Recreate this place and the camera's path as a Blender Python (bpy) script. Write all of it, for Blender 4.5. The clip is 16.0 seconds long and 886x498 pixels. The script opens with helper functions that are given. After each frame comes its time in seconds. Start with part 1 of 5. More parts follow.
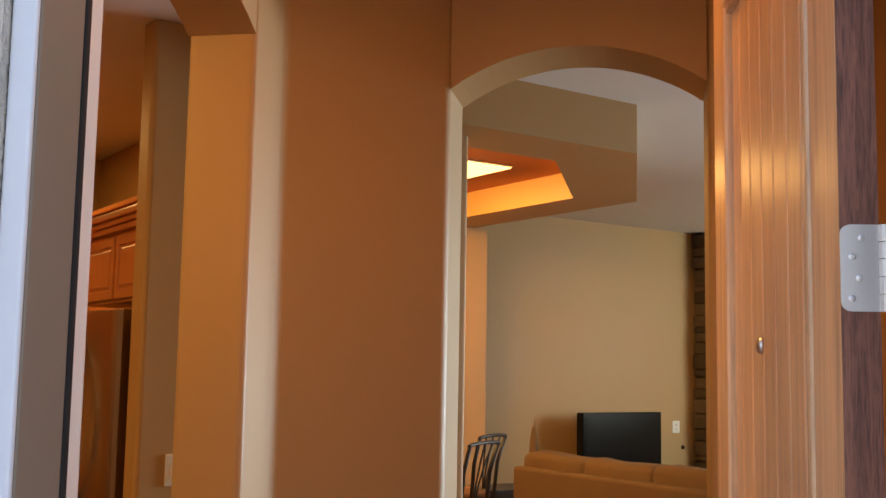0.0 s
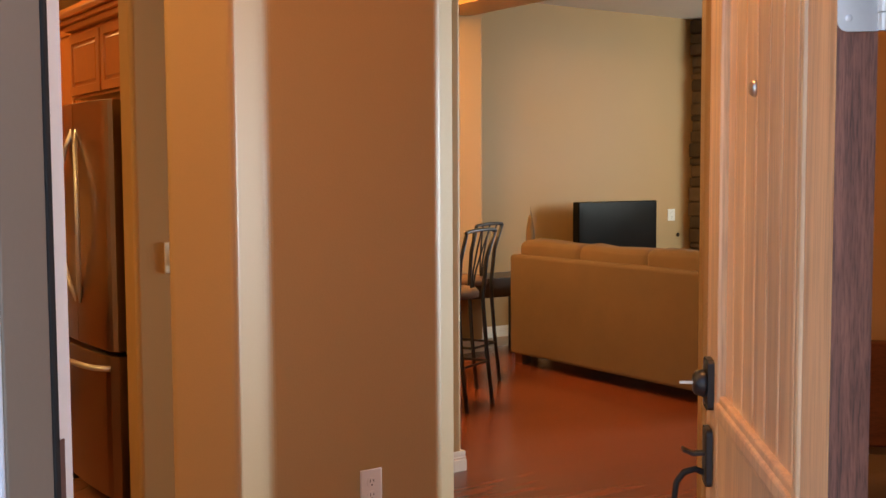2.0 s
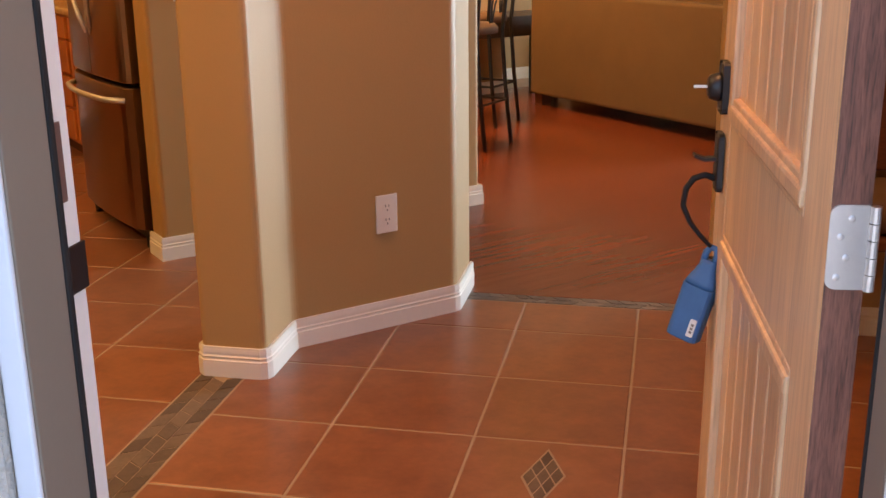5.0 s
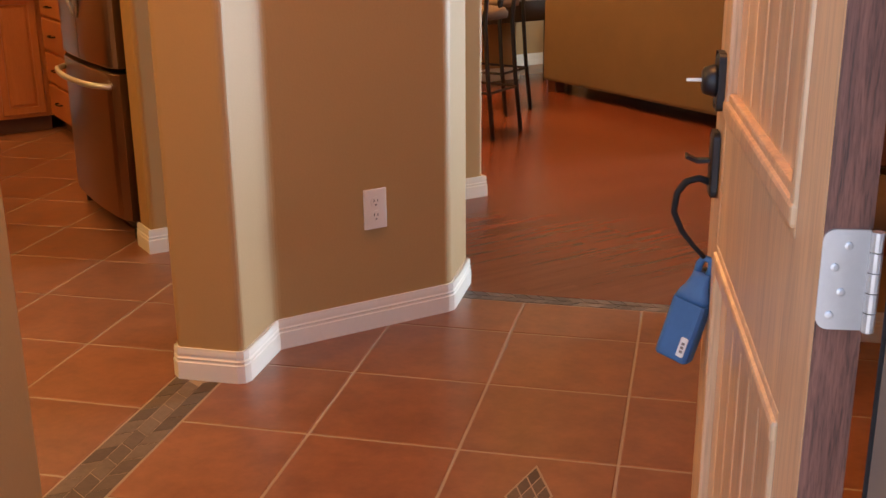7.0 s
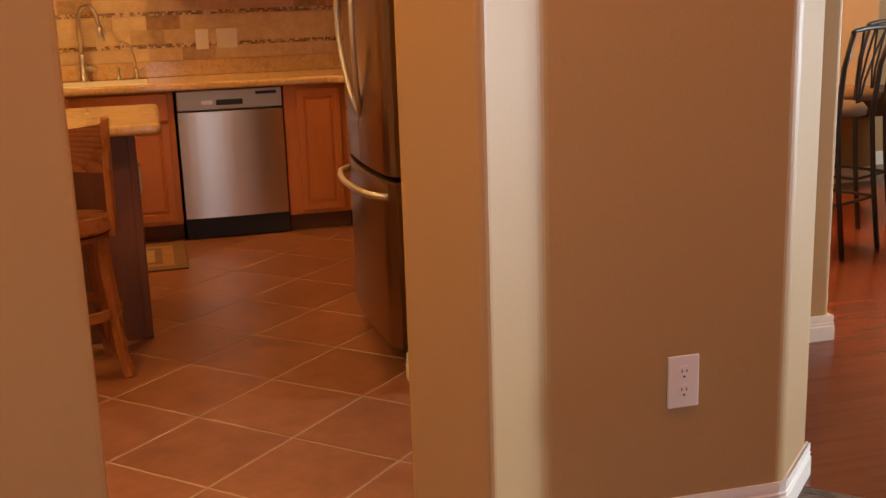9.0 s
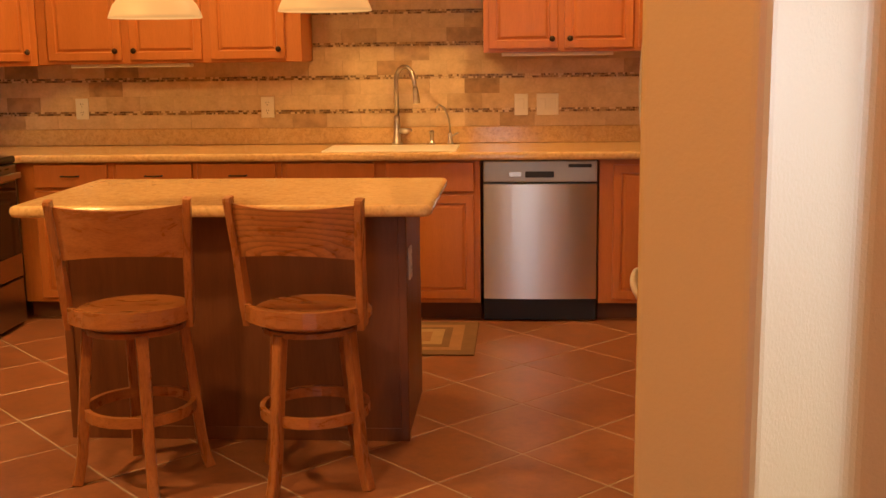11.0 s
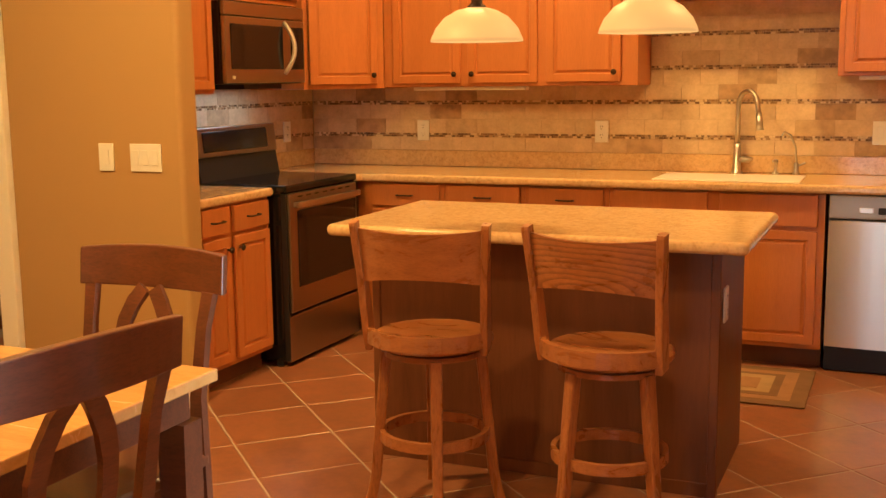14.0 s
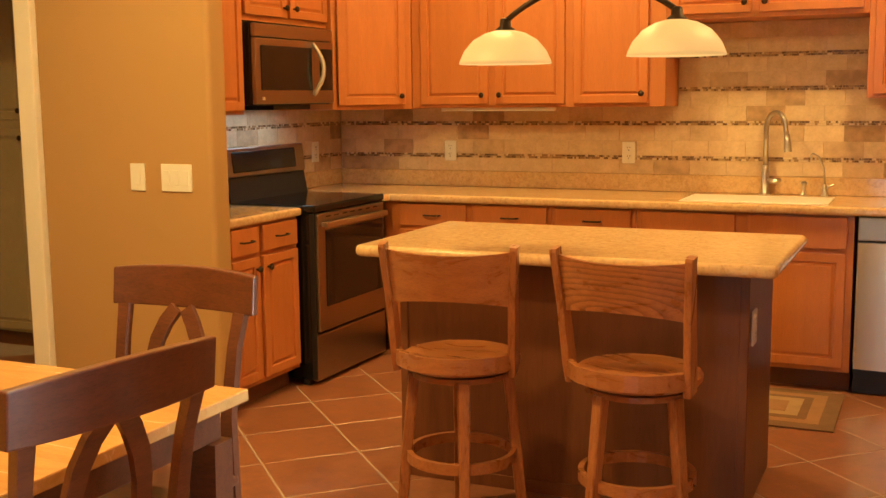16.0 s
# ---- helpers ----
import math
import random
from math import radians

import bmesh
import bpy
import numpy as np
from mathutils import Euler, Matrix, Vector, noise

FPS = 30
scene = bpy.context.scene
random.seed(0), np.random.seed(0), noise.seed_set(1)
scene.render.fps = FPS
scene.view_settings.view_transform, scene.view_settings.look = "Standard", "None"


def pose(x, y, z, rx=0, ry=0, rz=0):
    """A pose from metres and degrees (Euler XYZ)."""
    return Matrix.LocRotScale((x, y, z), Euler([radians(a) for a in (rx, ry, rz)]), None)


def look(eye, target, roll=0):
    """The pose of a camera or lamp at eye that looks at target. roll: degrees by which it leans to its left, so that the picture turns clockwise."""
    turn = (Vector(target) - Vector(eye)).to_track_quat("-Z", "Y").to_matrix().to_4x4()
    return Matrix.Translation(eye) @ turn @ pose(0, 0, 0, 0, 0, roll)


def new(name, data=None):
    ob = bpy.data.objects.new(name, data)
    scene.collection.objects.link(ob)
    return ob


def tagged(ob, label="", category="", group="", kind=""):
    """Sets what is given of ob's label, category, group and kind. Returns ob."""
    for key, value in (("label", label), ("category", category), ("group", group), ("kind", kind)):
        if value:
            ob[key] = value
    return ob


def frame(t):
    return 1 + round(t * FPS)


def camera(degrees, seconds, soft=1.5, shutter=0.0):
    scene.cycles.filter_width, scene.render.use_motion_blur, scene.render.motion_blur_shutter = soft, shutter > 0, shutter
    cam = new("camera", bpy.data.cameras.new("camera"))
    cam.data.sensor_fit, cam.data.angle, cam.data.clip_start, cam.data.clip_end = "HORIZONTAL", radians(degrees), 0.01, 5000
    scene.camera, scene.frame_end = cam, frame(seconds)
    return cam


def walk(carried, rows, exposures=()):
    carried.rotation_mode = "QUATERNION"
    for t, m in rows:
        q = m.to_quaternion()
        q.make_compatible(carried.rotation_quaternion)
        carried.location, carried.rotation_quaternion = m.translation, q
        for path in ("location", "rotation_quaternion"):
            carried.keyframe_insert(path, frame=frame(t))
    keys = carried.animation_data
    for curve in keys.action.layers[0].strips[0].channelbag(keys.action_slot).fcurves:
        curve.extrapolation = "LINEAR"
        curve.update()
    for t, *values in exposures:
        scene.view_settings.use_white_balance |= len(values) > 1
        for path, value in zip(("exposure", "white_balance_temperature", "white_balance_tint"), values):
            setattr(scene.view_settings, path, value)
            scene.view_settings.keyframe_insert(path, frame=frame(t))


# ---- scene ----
cam = camera(44.0, 16.0)
PATH = [
    (0, (-0.839, -7.285, 1.586), (0.282, -5.642, 1.804), 1.0),
    (0.5, (-0.829, -7.287, 1.574), (0.297, -5.642, 1.724), 0.3),
    (1, (-0.819, -7.290, 1.555), (0.316, -5.645, 1.621), 0.4),
    (1.5, (-0.812, -7.283, 1.529), (0.325, -5.639, 1.487), -0.2),
    (2, (-0.810, -7.270, 1.507), (0.320, -5.626, 1.365), -0.3),
    (2.5, (-0.826, -7.278, 1.486), (0.284, -5.640, 1.195), -0.4),
    (3, (-0.818, -7.272, 1.466), (0.277, -5.645, 1.069), -0.4),
    (3.5, (-0.814, -7.272, 1.459), (0.266, -5.649, 1.014), -1.0),
    (4, (-0.81, -7.275, 1.447), (0.257, -5.659, 0.945), -1.1),
    (4.5, (-0.796, -7.27, 1.427), (0.261, -5.666, 0.87), -0.9),
    (6.8, (-0.604, -7.198, 1.389), (0.408, -5.583, 0.784), -0.2),
    (7, (-0.574, -7.15, 1.391), (0.434, -5.533, 0.782), -0.5),
    (7.5, (-0.498, -6.959, 1.402), (0.487, -5.298, 0.879), -1.0),
    (8, (-0.41, -6.8, 1.396), (0.499, -5.092, 0.887), -0.5),
    (8.5, (-0.245, -6.613, 1.398), (0.478, -4.81, 0.922), -0.6),
    (9, (-0.143, -6.424, 1.393), (0.35, -4.541, 0.929), -1.9),
    (9.5, (-0.032, -6.18, 1.419), (0.34, -4.265, 0.976), 0.1),
    (9.7, (0.008, -6.088, 1.42), (0.318, -4.16, 0.985), -0.8),
    (11.8, (0.262, -5.62, 1.441), (-0.12, -3.683, 1.119), -0.5),
    (12, (0.277, -5.586, 1.442), (-0.159, -3.659, 1.131), -1.0),
    (12.5, (0.35, -5.521, 1.45), (-0.266, -3.635, 1.2), 0.3),
    (13, (0.341, -5.5, 1.447), (-0.368, -3.647, 1.195), -0.4),
    (13.5, (0.338, -5.511, 1.441), (-0.421, -3.681, 1.166), -0.3),
    (14, (0.337, -5.508, 1.436), (-0.435, -3.689, 1.129), -0.7),
    (14.5, (0.343, -5.516, 1.439), (-0.436, -3.699, 1.141), -0.9),
    (15, (0.341, -5.521, 1.44), (-0.463, -3.716, 1.134), -0.9),
    (15.5, (0.343, -5.524, 1.44), (-0.465, -3.72, 1.134), -1.3),
    (16, (0.333, -5.528, 1.45), (-0.482, -3.722, 1.176), -0.6),
]
EXPOSURE = (
    (0, 1.58, 7100, 17), (1, 1.64, 7000, 18), (2, 1.9, 6700, 16), (3.5, 2.08, 6500, 17), (4.7, 2.15, 6500, 18), (7, 2.1, 6500, 19), (8.5, 1.97, 6900, 22), (9.7, 2.1, 7000, 24),
    (11.8, 2.66, 6600, 17), (12.5, 2.68, 6550, 17), (13.2, 2.72, 6500, 14), (14, 2.8, 6250, 9), (15, 2.82, 6100, 5), (16, 2.84, 5950, -2),
)
walk(cam, [(t, look(eye, target, roll)) for t, eye, target, roll in PATH], exposures=EXPOSURE)

# ---- world, sun, large lights ----
world = bpy.data.worlds.new("world")
scene.world = world
world.use_nodes = True
_nt = world.node_tree
_sky = _nt.nodes.new("ShaderNodeTexSky")
_sky.sky_type, _sky.sun_disc = "NISHITA", False
_sky.sun_elevation, _sky.sun_rotation = radians(51), radians(-36)
_bg = _nt.nodes["Background"]
_bg.inputs["Strength"].default_value = 0.13
_nt.links.new(_sky.outputs[0], _bg.inputs["Color"])


def lamp(name, kind, m, power, colour, size=0.1, size_y=None, angle=None):
    data = bpy.data.lights.new(name, kind)
    data.energy, data.color = power, colour
    if kind == "AREA":
        data.size = size
        if size_y:
            data.shape, data.size_y = "RECTANGLE", size_y
    elif kind == "POINT":
        data.shadow_soft_size = size
    elif kind == "SUN":
        data.angle = angle
    ob = new(name, data)
    ob.matrix_world = m
    return ob


lamp("sun", "SUN", look((0, 0, 10), (4.8, -6.5, 0)), 2.2, (1.0, 0.97, 0.93), angle=radians(0.6))
WARM = (1.0, 0.6, 0.19)
# recessed ceiling lamps of the kitchen and the dining corner
for cx, cy, p in ((-1.6, -0.6, 6.3), (0.36, -0.72, 6.3), (-2.3, -3.1, 12.5), (-0.95, -4.25, 7.5)):
    lamp("kitchen_downlight", "AREA", look((cx, cy, 3.02), (cx, cy, 0)), p, WARM, size=0.16)
# added cool fill under the microwave, for the daylight reaching the side wall
lamp("side_wall_daylight_fill", "AREA", look((-2.93, -0.5, 1.392), (-2.93, -0.5, 0)), 0.22, (0.82, 0.9, 1.0), size=0.2, size_y=0.6)
# daylight through the large living room window
lamp("living_window_light", "AREA", look((9.6, -3.3, 2.0), (6.5, 0.3, 1.9)), 64, (0.8, 0.98, 0.95), size=2.4, size_y=1.6)
# added narrow beam of daylight onto the archway edges; no glass door stands here
daylight_beam = lamp("living_daylight_beam", "AREA", look((9.65, -4.35, 1.35), (0.6, -4.15, 1.2)), 29, (0.66, 0.88, 1.0), size=1.5, size_y=2.0)
daylight_beam.data.spread = radians(70)
# tray ceiling cove
lamp("cove_light", "AREA", look((3.15, -1.1, 2.915), (3.15, -1.1, 2.0)), 16, (1.0, 0.55, 0.16), size=0.6)
lamp("tray_cove_light", "AREA", look((2.3, -1.1, 2.85), (4.0, -1.1, 2.84)), 20, (1.0, 0.55, 0.16), size=1.4, size_y=0.1)
# entry ceiling lamp
lamp("entry_downlight", "AREA", look((0.6, -5.55, 3.02), (0.6, -5.55, 0)), 5.9, (1.0, 0.44, 0.14), size=0.45)


# ---- materials ----
def material(name, colour, rough=0.6, metal=0.0, var=0.12, scale=6.0, fine=60.0, bump=0.1, spec=0.5, kind="mottle", colour2=None, stretch=(1, 1, 1), each=0.0, depth=0.002, other=None):
    """Procedural surface: broad mottling, fine grain and relief. kind: mottle, wood, brushed, granite, tile, stone."""
    m = bpy.data.materials.new(name)
    m.use_nodes = True
    nt = m.node_tree
    b = nt.nodes["Principled BSDF"]
    b.inputs["Roughness"].default_value, b.inputs["Metallic"].default_value = rough, metal
    b.inputs["Specular IOR Level"].default_value = spec
    tc = nt.nodes.new("ShaderNodeTexCoord")
    mp = nt.nodes.new("ShaderNodeMapping")
    mp.inputs["Scale"].default_value = stretch
    nt.links.new(tc.outputs["Object"], mp.inputs["Vector"])
    info = nt.nodes.new("ShaderNodeObjectInfo")
    off = nt.nodes.new("ShaderNodeVectorMath")
    off.operation = "ADD"
    mul = nt.nodes.new("ShaderNodeMath")
    mul.operation = "MULTIPLY"
    mul.inputs[1].default_value = 37.0
    nt.links.new(info.outputs["Random"], mul.inputs[0])
    nt.links.new(mp.outputs[0], off.inputs[0])
    nt.links.new(mul.outputs[0], off.inputs[1])

    def noise_tex(s, detail=4.0, roughness=0.55, distortion=0.0):
        n = nt.nodes.new("ShaderNodeTexNoise")
        n.inputs["Scale"].default_value, n.inputs["Detail"].default_value = s, detail
        n.inputs["Roughness"].default_value, n.inputs["Distortion"].default_value = roughness, distortion
        nt.links.new(off.outputs[0], n.inputs["Vector"])
        return n.outputs["Fac"]

    def ramp(fac, lo, hi, p0=0.3, p1=0.7):
        r = nt.nodes.new("ShaderNodeValToRGB")
        r.color_ramp.elements[0].color, r.color_ramp.elements[1].color = (*lo, 1), (*hi, 1)
        r.color_ramp.elements[0].position, r.color_ramp.elements[1].position = p0, p1
        nt.links.new(fac, r.inputs[0])
        return r.outputs[0]

    def mix(a, bb, fac, mode="MIX"):
        x = nt.nodes.new("ShaderNodeMix")
        x.data_type, x.blend_type = "RGBA", mode
        if isinstance(fac, float):
            x.inputs["Factor"].default_value = fac
        else:
            nt.links.new(fac, x.inputs["Factor"])
        nt.links.new(a, x.inputs["A"])
        nt.links.new(bb, x.inputs["B"])
        return x.outputs["Result"]

    c = Vector(colour)
    c2 = Vector(colour2) if colour2 else c * (1 - 2.2 * var)
    broad = noise_tex(scale, 5.0)
    grain = noise_tex(fine, 3.0)
    if kind == "wood":
        broad = noise_tex(scale, 6.0, 0.6, 1.2)
        col = ramp(broad, c2, c, 0.35, 0.65)
        col = mix(col, ramp(grain, c2 * 0.75, c * 1.05, 0.35, 0.55), min(0.35, var * 1.4))
    elif kind == "granite":
        v = nt.nodes.new("ShaderNodeTexVoronoi")
        v.inputs["Scale"].default_value = fine
        nt.links.new(off.outputs[0], v.inputs["Vector"])
        col = ramp(noise_tex(scale, 8.0, 0.65, 2.0), c2, c, 0.38, 0.6)
        col = mix(col, ramp(v.outputs["Distance"], c2 * 0.6, c * 1.1, 0.05, 0.5), 0.24)
        col = mix(col, ramp(noise_tex(fine * 0.6, 2.0), c2 * 0.6, c, 0.36, 0.5), 0.18)
    elif kind == "brushed":
        col = ramp(grain, c * 0.95, c, 0.3, 0.7)
    else:
        col = ramp(broad, c2, c)
        col = mix(col, ramp(grain, c * (1 - var), c * (1 + 0.4 * var)), 0.4)
    if each:
        hsv = nt.nodes.new("ShaderNodeHueSaturation")
        mr = nt.nodes.new("ShaderNodeMapRange")
        mr.inputs["To Min"].default_value, mr.inputs["To Max"].default_value = 1 - each, 1 + each
        nt.links.new(info.outputs["Random"], mr.inputs["Value"])
        nt.links.new(mr.outputs[0], hsv.inputs["Value"])
        nt.links.new(col, hsv.inputs["Color"])
        col = hsv.outputs["Color"]
    if other:
        few = nt.nodes.new("ShaderNodeMapRange")
        few.inputs["From Min"].default_value, few.inputs["From Max"].default_value = 0.62, 0.97
        few.inputs["To Min"].default_value, few.inputs["To Max"].default_value = 0.0, 0.85
        nt.links.new(info.outputs["Random"], few.inputs["Value"])
        tint = nt.nodes.new("ShaderNodeMix")
        tint.data_type = "RGBA"
        dark = ramp(broad, Vector(other) * 0.7, Vector(other) * 1.25, 0.38, 0.62)
        nt.links.new(few.outputs[0], tint.inputs["Factor"])
        nt.links.new(col, tint.inputs["A"])
        nt.links.new(dark, tint.inputs["B"])
        col = tint.outputs["Result"]
    nt.links.new(col, b.inputs["Base Color"])
    rr = nt.nodes.new("ShaderNodeMapRange")
    rr.inputs["To Min"].default_value, rr.inputs["To Max"].default_value = max(rough - 0.08, 0.02), min(rough + 0.1, 1)
    if kind != "brushed":
        nt.links.new(broad, rr.inputs["Value"])
        nt.links.new(rr.outputs[0], b.inputs["Roughness"])
    if bump:
        bp = nt.nodes.new("ShaderNodeBump")
        bp.inputs["Strength"].default_value, bp.inputs["Distance"].default_value = bump, depth
        nt.links.new(grain, bp.inputs["Height"])
        nt.links.new(bp.outputs[0], b.inputs["Normal"])
    return m


def glow(name, colour, strength, base=None):
    m = bpy.data.materials.new(name)
    m.use_nodes = True
    b = m.node_tree.nodes["Principled BSDF"]
    b.inputs["Base Color"].default_value = (*(base or colour), 1)
    b.inputs["Emission Color"].default_value = (*colour, 1)
    b.inputs["Emission Strength"].default_value = strength
    return m


WALL = material("tan_paint", (0.46, 0.28, 0.11), 0.5, var=0.03, scale=1.2, fine=140, bump=0.25)
CEIL = material("ceiling_paint", (0.74, 0.71, 0.66), 0.85, var=0.03, scale=1.5, fine=120, bump=0.3)
TRIM = material("white_trim", (0.85, 0.8, 0.71), 0.4, var=0.03, scale=4, fine=70, bump=0.05)
PLATE = material("white_plastic", (0.8, 0.77, 0.7), 0.35, var=0.02, bump=0.0)
TILE = material("terracotta_tile", (0.31, 0.124, 0.063), 0.34, var=0.2, scale=11, fine=40, bump=0.06, colour2=(0.145, 0.052, 0.026), each=0.08)
GROUT = material("grout", (0.43, 0.33, 0.255), 0.85, var=0.1, scale=8, fine=150, bump=0.4)
MOSAIC = material("slate_mosaic", (0.16, 0.115, 0.09), 0.6, var=0.25, scale=14, fine=90, bump=0.4, each=0.35)
PLANK = material("dark_laminate", (0.2, 0.052, 0.024), 0.24, var=0.1, scale=3, fine=30, bump=0.0, kind="wood", colour2=(0.155, 0.039, 0.018), stretch=(0.25, 3.5, 1), each=0.03)
DOORWOOD = material("door_stain", (0.82, 0.54, 0.29), 0.31, var=0.2, scale=2.4, fine=30, bump=0.14, kind="wood", colour2=(0.5, 0.29, 0.15), stretch=(7, 7, 0.3))
DOOREDGE = material("dark_door_edge", (0.28, 0.11, 0.07), 0.5, var=0.3, scale=9, fine=60, bump=0.2, kind="wood", colour2=(0.07, 0.03, 0.022), stretch=(8, 8, 0.6))
JAMB = material("taupe_jamb", (0.21, 0.178, 0.14), 0.5, var=0.04, scale=4, fine=90, bump=0.06)
STUCCO = material("stucco", (0.5, 0.46, 0.4), 0.9, var=0.12, scale=9, fine=70, bump=0.9, depth=0.012)
BLACK = material("black_metal", (0.012, 0.012, 0.014), 0.42, var=0.1, bump=0.03)
RUBBER = material("black_rubber", (0.01, 0.01, 0.01), 0.85, var=0.1, bump=0.05)
NICKEL = material("satin_nickel", (0.62, 0.6, 0.57), 0.3, 1.0, var=0.05, scale=8, fine=120, bump=0.05, kind="brushed")
STEEL = material("brushed_steel", (0.74, 0.7, 0.64), 0.3, 1.0, var=0.05, scale=4, fine=60, bump=0.004, kind="brushed", stretch=(40, 40, 1))
_sb = STEEL.node_tree.nodes["Principled BSDF"]
_sb.inputs["Anisotropic"].default_value, _sb.inputs["Anisotropic Rotation"].default_value = 0.75, 0.25
_tg = STEEL.node_tree.nodes.new("ShaderNodeTangent")
_tg.direction_type, _tg.axis = "RADIAL", "Z"
STEEL.node_tree.links.new(_tg.outputs[0], _sb.inputs["Tangent"])
HINGE = material("satin_hinge", (0.75, 0.74, 0.72), 0.42, 0.85, var=0.06, scale=10, fine=150, bump=0.03)
STRIKE = material("brown_strike", (0.2, 0.12, 0.1), 0.45, 0.3, var=0.15, fine=80, bump=0.05)
RABBET = material("cream_rabbet_paint", (0.78, 0.75, 0.7), 0.45, var=0.04, scale=5, fine=60, bump=0.05)
TRAYRED = material("tray_ceiling_red_orange", (0.5, 0.17, 0.07), 0.7, var=0.04, scale=2, fine=120, bump=0.2)
# steel copy darkened to brown: the reflected dim, warm room is in its colour
FRIDGEREFL = STEEL.copy()
FRIDGEREFL.name = "fridge_steel"
for _n in FRIDGEREFL.node_tree.nodes:
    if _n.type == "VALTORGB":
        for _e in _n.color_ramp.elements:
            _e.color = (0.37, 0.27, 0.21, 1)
RANGESTEEL = material("range_steel", (0.36, 0.31, 0.27), 0.34, 1.0, var=0.05, scale=4, fine=60, bump=0.004, kind="brushed", stretch=(40, 40, 1))
CAB = material("maple_cabinet", (0.54, 0.19, 0.055), 0.34, var=0.12, scale=2.2, fine=50, bump=0.05, kind="wood", colour2=(0.47, 0.16, 0.045), stretch=(5, 5, 0.5), each=0.05)
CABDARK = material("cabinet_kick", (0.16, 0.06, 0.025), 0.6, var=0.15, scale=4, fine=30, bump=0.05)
GRANITE = material("gold_granite", (0.68, 0.47, 0.25), 0.08, var=0.2, scale=16, fine=70, bump=0.0, kind="granite", colour2=(0.54, 0.33, 0.15), stretch=(1, 1, 1))
TRAV = material("travertine", (0.72, 0.54, 0.34), 0.5, var=0.2, scale=15, fine=70, bump=0.25, colour2=(0.5, 0.335, 0.185), each=0.06, other=(0.34, 0.2, 0.1))
TRAVJ = material("travertine_joint", (0.62, 0.45, 0.28), 0.8, var=0.1, fine=90, bump=0.3)
GLASSM = material("mosaic_glass", (0.2, 0.12, 0.06), 0.2, var=0.3, scale=20, fine=90, bump=0.1, each=0.7)
OAK = material("oak", (0.41, 0.155, 0.05), 0.28, var=0.2, scale=3, fine=40, bump=0.08, kind="wood", colour2=(0.27, 0.095, 0.03), stretch=(1.2, 7, 7))
OAKV = material("oak_upright", (0.41, 0.155, 0.05), 0.28, var=0.2, scale=3, fine=40, bump=0.08, kind="wood", colour2=(0.22, 0.075, 0.022), stretch=(7, 7, 1.0))
DARKOAK = material("walnut_stain", (0.15, 0.048, 0.02), 0.35, var=0.2, scale=3, fine=36, bump=0.06, kind="wood", colour2=(0.085, 0.028, 0.014), stretch=(1.5, 6, 6))
TABLETOP = material("natural_tabletop", (0.62, 0.32, 0.11), 0.24, var=0.15, scale=2.5, fine=60, bump=0.05, kind="wood", colour2=(0.48, 0.24, 0.075), stretch=(1, 7, 7))
BLACKGLASS = material("black_glass", (0.008, 0.008, 0.009), 0.06, var=0.0, bump=0.0)
SOFA = material("tan_microfibre", (0.135, 0.083, 0.043), 0.9, var=0.12, scale=5, fine=200, bump=0.3)
STONE = material("ledger_stone", (0.125, 0.09, 0.062), 0.85, var=0.25, scale=10, fine=60, bump=0.6, depth=0.008, each=0.4)
BLUE = material("blue_rubber", (0.045, 0.145, 0.33), 0.5, var=0.1, scale=20, fine=120, bump=0.15)
PORCH = material("concrete", (0.5, 0.49, 0.48), 0.85, var=0.12, scale=2, fine=50, bump=0.3)
# white casing paint with the blue of the sky light mixed into its colour
SKYTRIM = material("brickmould_sky_tint", (0.6, 0.64, 0.69), 0.5, var=0.03, scale=5, fine=60, bump=0.05)
LINER = material("iron_stool_seat", (0.13, 0.075, 0.045), 0.8, var=0.1, fine=160, bump=0.2)
OLIVE = material("hall_cabinet_paint", (0.33, 0.26, 0.15), 0.5, var=0.1, scale=3, fine=30, bump=0.05)
RUGA = material("mat_brown", (0.22, 0.12, 0.06), 0.95, var=0.15, scale=10, fine=220, bump=0.5)
RUGB = material("mat_gold", (0.44, 0.29, 0.14), 0.95, var=0.15, scale=10, fine=220, bump=0.5)
RUGC = material("mat_rust", (0.38, 0.2, 0.09), 0.95, var=0.15, scale=10, fine=220, bump=0.5)
SHADE = glow("alabaster_glass", (1.0, 0.58, 0.2), 0.09, (0.42, 0.27, 0.12))
SCREEN = material("tv_screen", (0.006, 0.006, 0.007), 0.2, var=0.0, bump=0.0, spec=0.15)
BRONZE = material("oil_bronze", (0.05, 0.028, 0.016), 0.45, 0.6, var=0.15, fine=80, bump=0.1)


